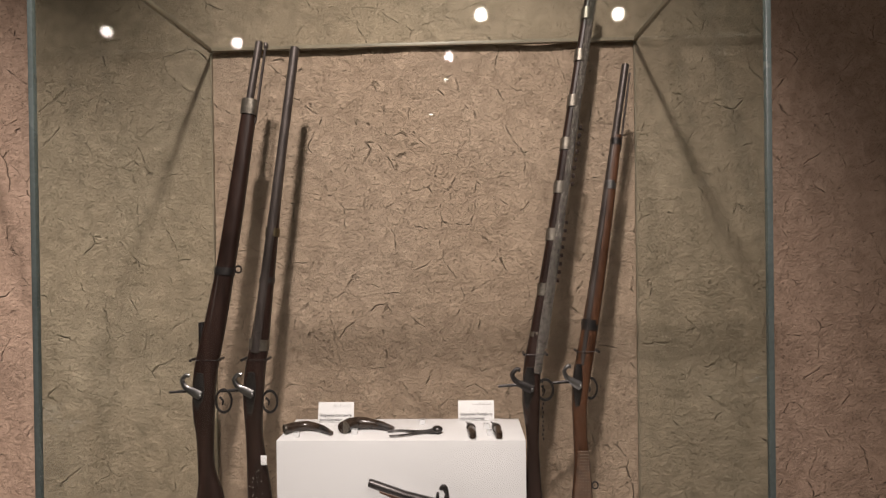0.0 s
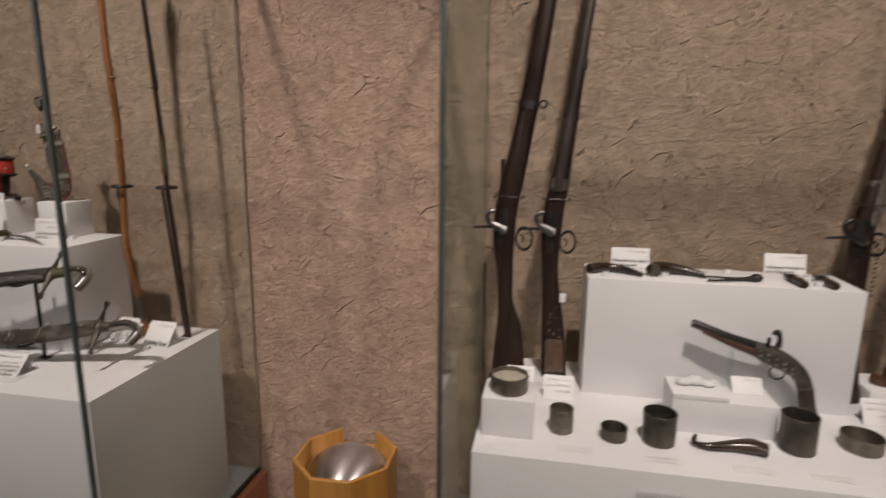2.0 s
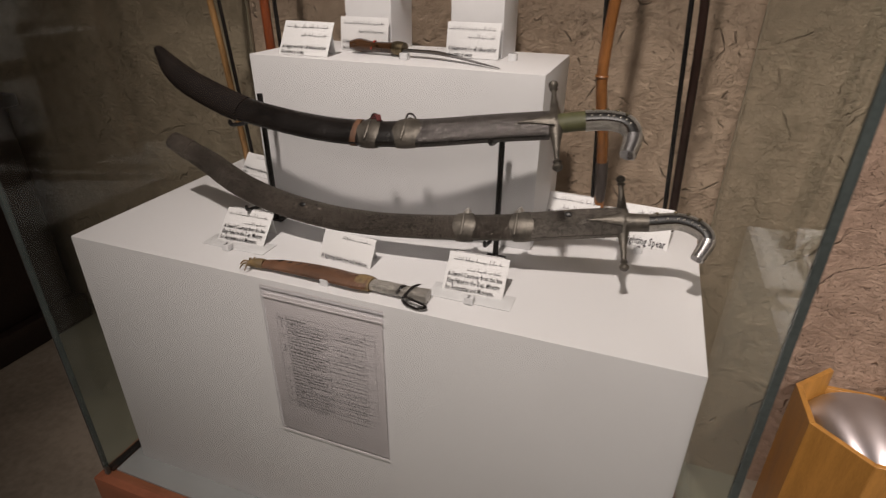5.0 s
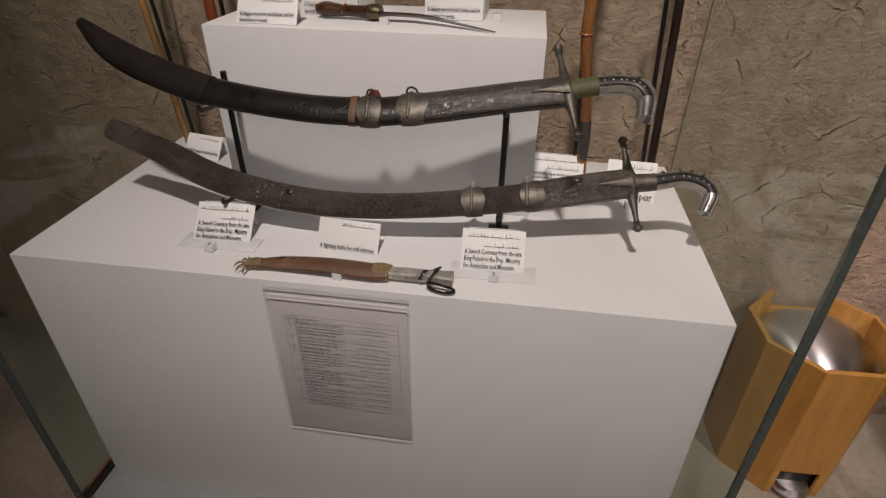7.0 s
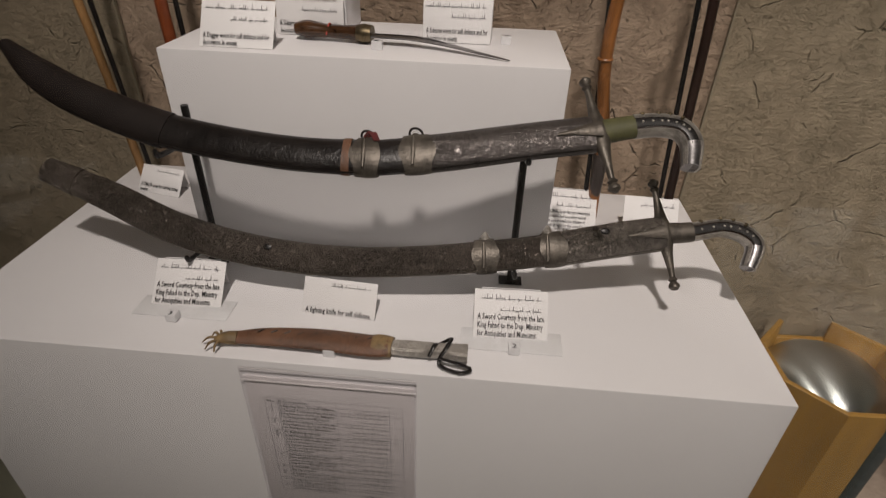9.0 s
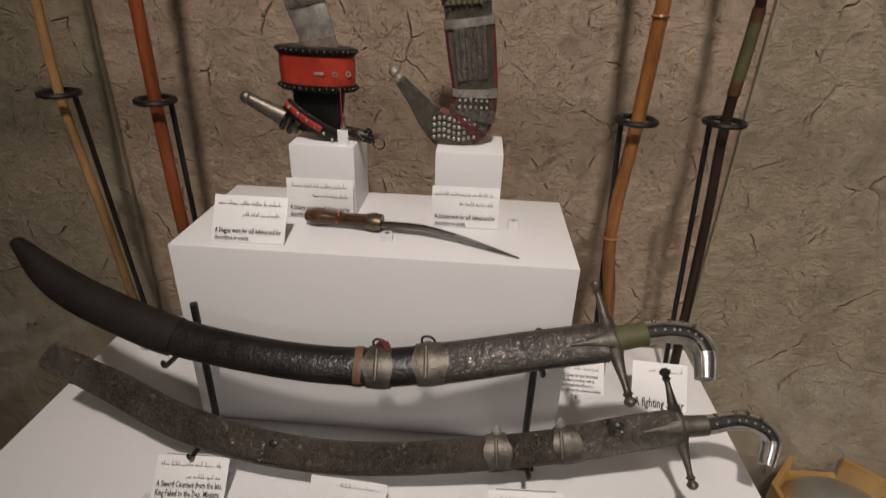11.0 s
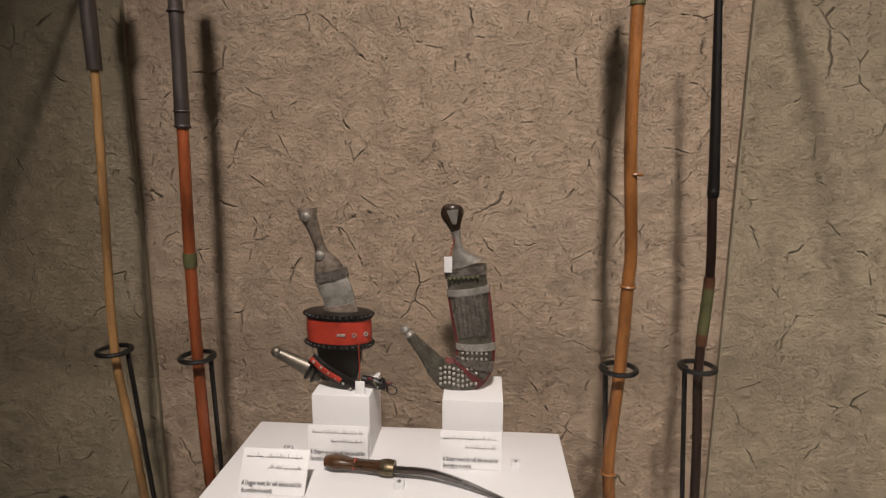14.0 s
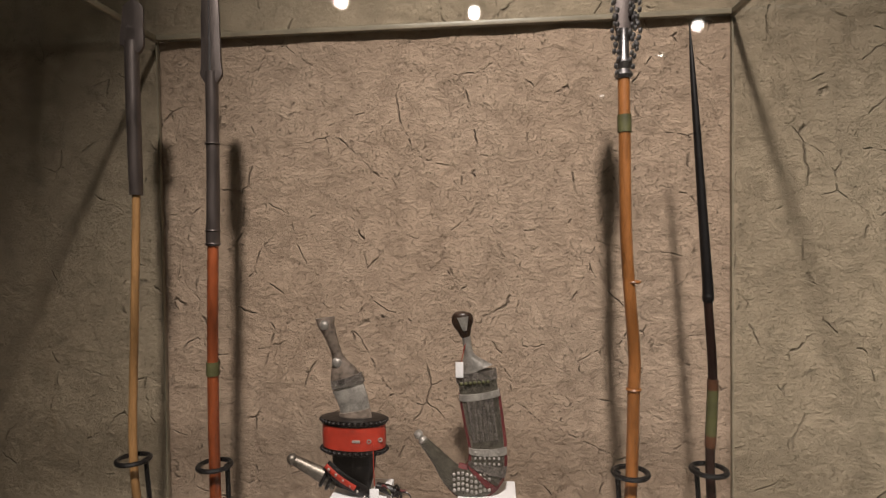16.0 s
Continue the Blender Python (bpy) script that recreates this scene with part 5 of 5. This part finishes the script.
t, lean = rifle((0.262, 1.515, LOW_E), 0.09, [(0.0, 0.012, 0.036, 0.02), (0.1, 0.006, 0.030, 0.02), (0.25, 0.008, 0.019, 0.019), (0.32, 0.008, 0.021, 0.02), (0.40, 0.006, 0.028, 0.024), (0.5, 0.012, 0.027, 0.024), (0.6, 0.030, 0.024, 0.02), (0.9, 0.083, 0.0185, 0.018), (1.2, 0.135, 0.0175, 0.017), (1.60, 0.205, 0.0145, 0.014)],
                ((0.48, 0.020, 0.015), (1.66, 0.226, 0.0115)), "long gun with engraved silver barrel bands, brown butt", "walnut", "chased", [(z, 0.036, 0.0225 - 0.004 * k / 6, 0.0205, "tin") for k, z in enumerate((0.56, 0.70, 0.86, 1.0, 1.13, 1.26, 1.40, 1.53))], (-0.002, 0.45, 0.025), (0.046, 0.43, 0.022), 1.08)
part("barrel_sleeve", sweep([(0.040, lean(0.6) - 0.013, 0.55, 0.013, 0.010), (0.145, lean(1.2) - 0.010, 1.2, 0.012, 0.009), (0.213, lean(1.6) - 0.008, 1.60, 0.008, 0.008)], n=12), "chased", t, "engraved silver barrel sleeve")
for k in range(16):
    z = 0.74 + 0.024 * k + (0.09 if k > 7 else 0)
    part("sleeve_notch", box(0.083 + (z - 0.74) * 0.172, 0.091 + (z - 0.74) * 0.172, lean(z) - 0.021, lean(z) - 0.006, z, z + 0.011, 0.001), "walnut", t)
bm = bmesh.new()
for k in range(14):
    ball((0.034 + 0.002 * (k % 2), lean(0.35) - 0.022, 0.46 - 0.0125 * k), 0.0042, (0.6, 0.6, 1), bm, 6)
part("chain", bm, "iron", t, "thin hanging chain")
t, lean = rifle((0.412, 1.55, LOW_E), 0.045, [(0.035, 0.0, 0.052, 0.022), (0.06, 0.002, 0.046, 0.022), (0.12, 0.008, 0.038, 0.021), (0.22, 0.010, 0.030, 0.02), (0.30, 0.006, 0.026, 0.02), (0.38, 0.006, 0.028, 0.022), (0.45, 0.012, 0.032, 0.024), (0.55, 0.034, 0.031, 0.023), (0.7, 0.066, 0.028, 0.021), (0.9, 0.104, 0.025, 0.019), (1.1, 0.140, 0.021, 0.017), (1.17, 0.152, 0.019, 0.016)],
                ((0.5, 0.014, 0.012), (1.38, 0.188, 0.0125)), "long gun with reddish stock and studded flared butt", "stock", "gunmetal", [(0.6, 0.03, 0.031, 0.0235, "iron"), (1.01, 0.025, 0.0225, 0.0195, "steel"), (1.14, 0.02, 0.02, 0.018, "iron")], (-0.004, 0.455, 0.024), (0.044, 0.43, 0.022), 0.9)
part("ramrod", rod((0.162, lean(1.15), 1.12), (0.202, lean(1.35), 1.355), 0.0035, 8), "gunmetal", t)
part("butt_horn", sweep([(-0.062, 0, 0.062, 0.014, 0.018), (-0.03, 0, 0.04, 0.022, 0.021), (0.02, 0, 0.036, 0.024, 0.021), (0.062, 0, 0.060, 0.012, 0.018)], n=12), "stock", t, "crescent wooden butt end")
part("carving", sweep([(0.002, -0.0205, 0.07, 0.034, 0.003), (0.009, -0.0195, 0.26, 0.018, 0.003)], n=10, steps=2, square=4), "carved", t, "carved studded butt panel")
bm = bmesh.new()
for j in range(24):
    for k in range(5):
        ball((0.0 + 0.0005 * j + (k - 2) * (0.012 - 0.00028 * j), -0.0235, 0.065 + 0.0085 * j), 0.0013, bm=bm, n=6)
part("butt_stud", bm, "silver", t, "rows of tiny silver studs")
part("sling_swivel", ring((0.05, 0.0, 0.155), 0.010, 0.0025, (0, 1, 0), 16, 6), "iron", t)


# ---- pistol, horns, tins and tools ----
def pistol():
    t = thing("flintlock_pistol", "flintlock pistol with silver-inlaid curved stock", "pistol", (0.004, 1.362, 1.09))
    part("barrel", sweep([(-0.20, 0, 0.062, 0.010, 0.010), (-0.195, 0, 0.061, 0.0115, 0.0115), (-0.10, 0, 0.028, 0.0115, 0.0115), (-0.03, 0, 0.008, 0.014, 0.013)], n=12, steps=1), "iron", t, "dark iron barrel")
    part("forestock", sweep([(-0.17, 0, 0.042, 0.006, 0.010), (-0.10, 0, 0.016, 0.011, 0.013), (-0.03, 0, -0.005, 0.016, 0.015)], n=12), "stock", t, "brown wooden forestock")
    part("stock", sweep([(-0.045, 0, 0.006, 0.020, 0.015), (0.0, 0, -0.012, 0.026, 0.017), (0.045, 0, -0.034, 0.024, 0.017), (0.078, 0, -0.062, 0.020, 0.016), (0.094, 0, -0.10, 0.020, 0.016)], n=14), "pewter", t, "silver-clad stock")
    part("grip", sweep([(0.093, 0, -0.095, 0.0205, 0.0165), (0.102, 0, -0.14, 0.021, 0.017), (0.108, 0, -0.172, 0.024, 0.018), (0.108, 0, -0.188, 0.019, 0.015)], n=14), "horn", t, "dark horn grip")
    studs([(0.0 + 0.02 * (k % 5) - 0.03, -0.0175, -0.005 - 0.011 * (k % 5) - 0.014 * (k // 5) + 0.01) for k in range(15)], 0.0028, "inlay_stud", "silver", t)
    part("cock", sweep([(0.01, -0.014, 0.016, 0.009, 0.005), (0.012, -0.014, 0.04, 0.006, 0.005), (0.004, -0.014, 0.056, 0.009, 0.005), (-0.006, -0.014, 0.05, 0.004, 0.004)], n=10), "iron", t, "iron flint cock")
    part("frizzen", sweep([(-0.014, -0.012, 0.016, 0.006, 0.006), (-0.012, -0.012, 0.04, 0.004, 0.006)], n=8, steps=1), "iron", t)
    part("trigger_guard", ring((0.022, 0, -0.058), 0.019, 0.0025, (0, 1, 0), 22, 6), "iron", t)
    s = thing("pistol_stand", "clear acrylic stand under a pistol", "stand", (-0.09, 1.365, LOW_E))
    part("upright", box(-0.003, 0.003, -0.012, 0.012, 0.0, 0.182, 0.001), "glass", s)
    part("foot", box(-0.03, 0.03, -0.022, 0.022, 0, 0.003, 0.001), "acrylic", s)


pistol()


def powder_horn(x, y, z, pts, label, cap):
    t = thing("powder_horn", label, "powder horn", (x, y, z))
    up = (0, 0, 1)
    part("horn", sweep(pts, up, 14, 5), "horn", t)
    part("cap", sweep([(*pts[0][:3], pts[0][3] * 1.05, pts[0][4] * 1.05), (*[a * 0.8 + b * 0.2 for a, b in zip(pts[0][:3], pts[1][:3])], pts[0][3] * 1.12, pts[0][4] * 1.08)], up, 12, 1), cap, t, "metal end cap")
    part("spout", sweep([(*pts[-2][:3], pts[-2][3] * 1.02, pts[-2][4] * 1.02), (*pts[-1][:3], pts[-1][3], pts[-1][4])], up, 10, 1), "iron", t)


powder_horn(-0.387, 1.475, HIGH_E, [(-0.075, -0.005, 0.014, 0.015, 0.013), (-0.05, 0.012, 0.015, 0.015, 0.014), (-0.015, 0.026, 0.015, 0.014, 0.013), (0.03, 0.012, 0.012, 0.010, 0.010), (0.07, -0.022, 0.008, 0.006, 0.006)], "dark curved powder horn with flared mouth", "dark_tin")
powder_horn(-0.228, 1.49, HIGH_E, [(-0.06, -0.02, 0.018, 0.018, 0.017), (-0.045, 0.012, 0.019, 0.019, 0.018), (-0.01, 0.026, 0.018, 0.018, 0.017), (0.04, 0.018, 0.014, 0.013, 0.012), (0.085, -0.002, 0.009, 0.007, 0.007)], "thick dark powder horn", "tin")
t = thing("bullet_mould", "scissor-like iron bullet mould lying open", "tool", (-0.058, 1.465, HIGH_E))
up = (0, 0, 1)
part("handle", sweep([(-0.10, 0.012, 0.006, 0.003, 0.003), (-0.06, 0.018, 0.006, 0.003, 0.003), (0.0, 0.004, 0.007, 0.005, 0.004), (0.04, 0.012, 0.009, 0.008, 0.007)], up, 8), "iron", t)
part("handle", sweep([(-0.09, -0.03, 0.006, 0.003, 0.003), (-0.05, -0.022, 0.006, 0.003, 0.003), (0.0, 0.0, 0.007, 0.005, 0.004), (0.045, 0.002, 0.009, 0.008, 0.007)], up, 8), "iron", t)
part("jaw", ball((0.045, 0.006, 0.012), 0.015, (1.1, 1, 0.75)), "iron", t)
part("printed_slip", box(-0.09, 0.03, 0.025, 0.05, 0.0004, 0.0012), "card", t)
for x in (0.085, 0.159):
    t = thing("powder_flask", "small dark tubular powder flask", "powder flask", (x, 1.475, HIGH_E), 0, "powder flasks")
    part("tube", sweep([(0.004, -0.055, 0.011, 0.009, 0.009), (0.003, -0.03, 0.012, 0.0115, 0.0105), (0.0, 0.01, 0.012, 0.011, 0.0105), (-0.004, 0.035, 0.012, 0.008, 0.008), (-0.006, 0.055, 0.010, 0.004, 0.004)], up, 12), "horn", t)
    part("collar", sweep([(0.001, 0.006, 0.012, 0.0135, 0.012), (-0.001, 0.018, 0.012, 0.0135, 0.012)], up, 12, 1), "iron", t)
    part("lever", rod((-0.008, 0.02, 0.02), (-0.014, 0.045, 0.018), 0.002, 6), "iron", t)


def tin_pot(x, y, z, r, h, material, label, fill=0.0, lean=0):
    t = thing("round_tin", label, "tin", (x, y, z))
    bm = lathe([(r * 0.96, 0), (r, 0.002), (r * 1.01, h * 0.3), (r, h * 0.7), (r * 1.015, h - 0.003), (r * 1.01, h), (r * 0.95, h), (r * 0.95, 0.004), (0.001, 0.004)], 28)
    for v in bm.verts:
        v.co += 0.0012 * noise.noise_vector(v.co * 30 + Vector((x * 9, y, z)))
        v.co.z = max(0, v.co.z)
    part("body", bm, material, t)
    part("rim", ring((0, 0, h - 0.001), r * 0.985, 0.0018, n=28, m=6), material, t)
    if fill:
        part("filling", lathe([(r * 0.945, fill * h), (r * 0.6, fill * h + 0.003), (0.001, fill * h + 0.004)], 24), "powder", t, "pale powder inside")


tin_pot(-0.664, 1.175, 1.002, 0.047, 0.044, "tin", "shallow dull tin with pale powder", 0.75)
tin_pot(0.533, 1.202, 1.002, 0.047, 0.044, "tin", "shallow dull tin with pale powder", 0.7)
tin_pot(-0.53, 1.18, LOW_E, 0.029, 0.062, "tin", "small round dull grey tin", 0.5)
tin_pot(-0.402, 1.17, LOW_E, 0.032, 0.03, "dark_tin", "low round blackened metal tin")
tin_pot(-0.296, 1.175, LOW_E, 0.039, 0.078, "dark_tin", "tall open blackened metal tin")
tin_pot(0.025, 1.205, LOW_E, 0.04, 0.09, "dark_tin", "tall dull tin beside a horn")
tin_pot(0.181, 1.24, LOW_E, 0.045, 0.036, "tin", "shallow ring-shaped dull grey tin")
tin_pot(0.35, 1.27, LOW_E, 0.042, 0.09, "dark_tin", "tall round brownish metal tin", 0.8)
powder_horn(-0.137, 1.165, LOW_E, [(0.082, -0.006, 0.014, 0.02, 0.013), (0.05, 0.002, 0.017, 0.022, 0.016), (0.0, 0.0, 0.013, 0.014, 0.012), (-0.05, -0.008, 0.01, 0.009, 0.009), (-0.078, 0.004, 0.011, 0.006, 0.006), (-0.072, 0.02, 0.022, 0.004, 0.004)], "dark carved powder flask with hooked end", "iron")
t = thing("flint_pile", "small translucent grey lumps on a pad", "flints", (-0.19, 1.295, 1.004))
for k, (dx, dy, r) in enumerate(((-0.03, 0.0, 0.016), (0.0, 0.008, 0.02), (0.03, 0.0, 0.015))):
    part("lump", ball((dx, dy, r * 0.6), r, (1.3, 1, 0.65), n=8), "acrylic", t)
t = thing("bullet", "small dark lump lying on the plinth", "bullet", (0.26, 1.13, LOW_E))
part("lump", ball((0, 0, 0.008), 0.014, (1.6, 0.8, 0.6)), "horn", t)


# ---- octagonal bin ----
def octagonal_bin(cx, cy, r, h, yaw):
    t = thing("octagonal_bin", "octagonal orange wooden litter bin with steel swing lid", "bin", (cx, cy, 0), yaw)
    th = 0.014
    for k in range(8):
        a0, a1 = radians(45 * k - 112.5), radians(45 * k - 67.5)
        p = [Vector((math.cos(a) * q, math.sin(a) * q)) for a in (a0, a1) for q in (r, r - th / math.cos(radians(22.5)))]
        z0, z1 = (0.10, h) if k == 0 else (0.0, h)
        if k == 4:
            z1 = h - 0.06
        bm = bmesh.new()
        vs = [bm.verts.new((q.x, q.y, z)) for z in (z0, z1) for q in (p[0], p[2], p[3], p[1])]
        for f in ((0, 1, 2, 3), (7, 6, 5, 4), (0, 4, 5, 1), (1, 5, 6, 2), (2, 6, 7, 3), (3, 7, 4, 0)):
            bm.faces.new([vs[i] for i in f])
        bmesh.ops.bevel(bm, geom=bm.edges[:], offset=0.0012, segments=1, affect="EDGES")
        part("panel", bm, "beech", t)
    for s in (-1, 1):
        part("corner_post", box(s * r * 0.34 - 0.011, s * r * 0.34 + 0.011, -r * 0.915, -r * 0.86, 0, 0.1, 0.002), "beech", t)
    dome = [(r * 0.80, 0), (r * 0.81, 0.004), (r * 0.76, 0.026), (r * 0.62, 0.052), (r * 0.42, 0.069), (r * 0.2, 0.077), (0.002, 0.079)]
    part("lid", lathe([(a * 1.08, b * 1.2) for a, b in dome], 40, (0, 0, h - 0.105), Euler((radians(9), 0, 0)).to_quaternion()), "brushed", t, "brushed steel domed lid")
    part("liner", lathe([(r * 0.86, 0.02), (r * 0.86, h - 0.17), (r * 0.8, h - 0.165)], 24), "black", t, "dark inner liner")
    part("pedal", lathe([(0.05, 0), (0.055, 0.012), (0.045, 0.03), (0.01, 0.036)], 20, (0, -r * 0.8, 0.012)), "brushed", t, "polished steel pedal")


octagonal_bin(-1.278, 1.608, 0.19, 0.49, 2)


# ---- dim side of the hall ----
t = thing("dark_chest", "very dark carved wooden chest by the wall", "chest", (-4.7, 1.25, 0))
part("body", box(-0.5, 0.5, -0.35, 0.45, 0.12, 0.95, 0.01), "dark_wood", t)
part("plinth_board", box(-0.54, 0.54, -0.39, 0.48, 0.0, 0.12, 0.008), "dark_wood", t)
part("lid", box(-0.53, 0.53, -0.38, 0.48, 0.952, 1.0, 0.008), "dark_wood", t)
for x in (-0.25, 0.25):
    part("front_panel", box(x - 0.19, x + 0.19, -0.362, -0.349, 0.22, 0.84, 0.005), "dark_wood", t)
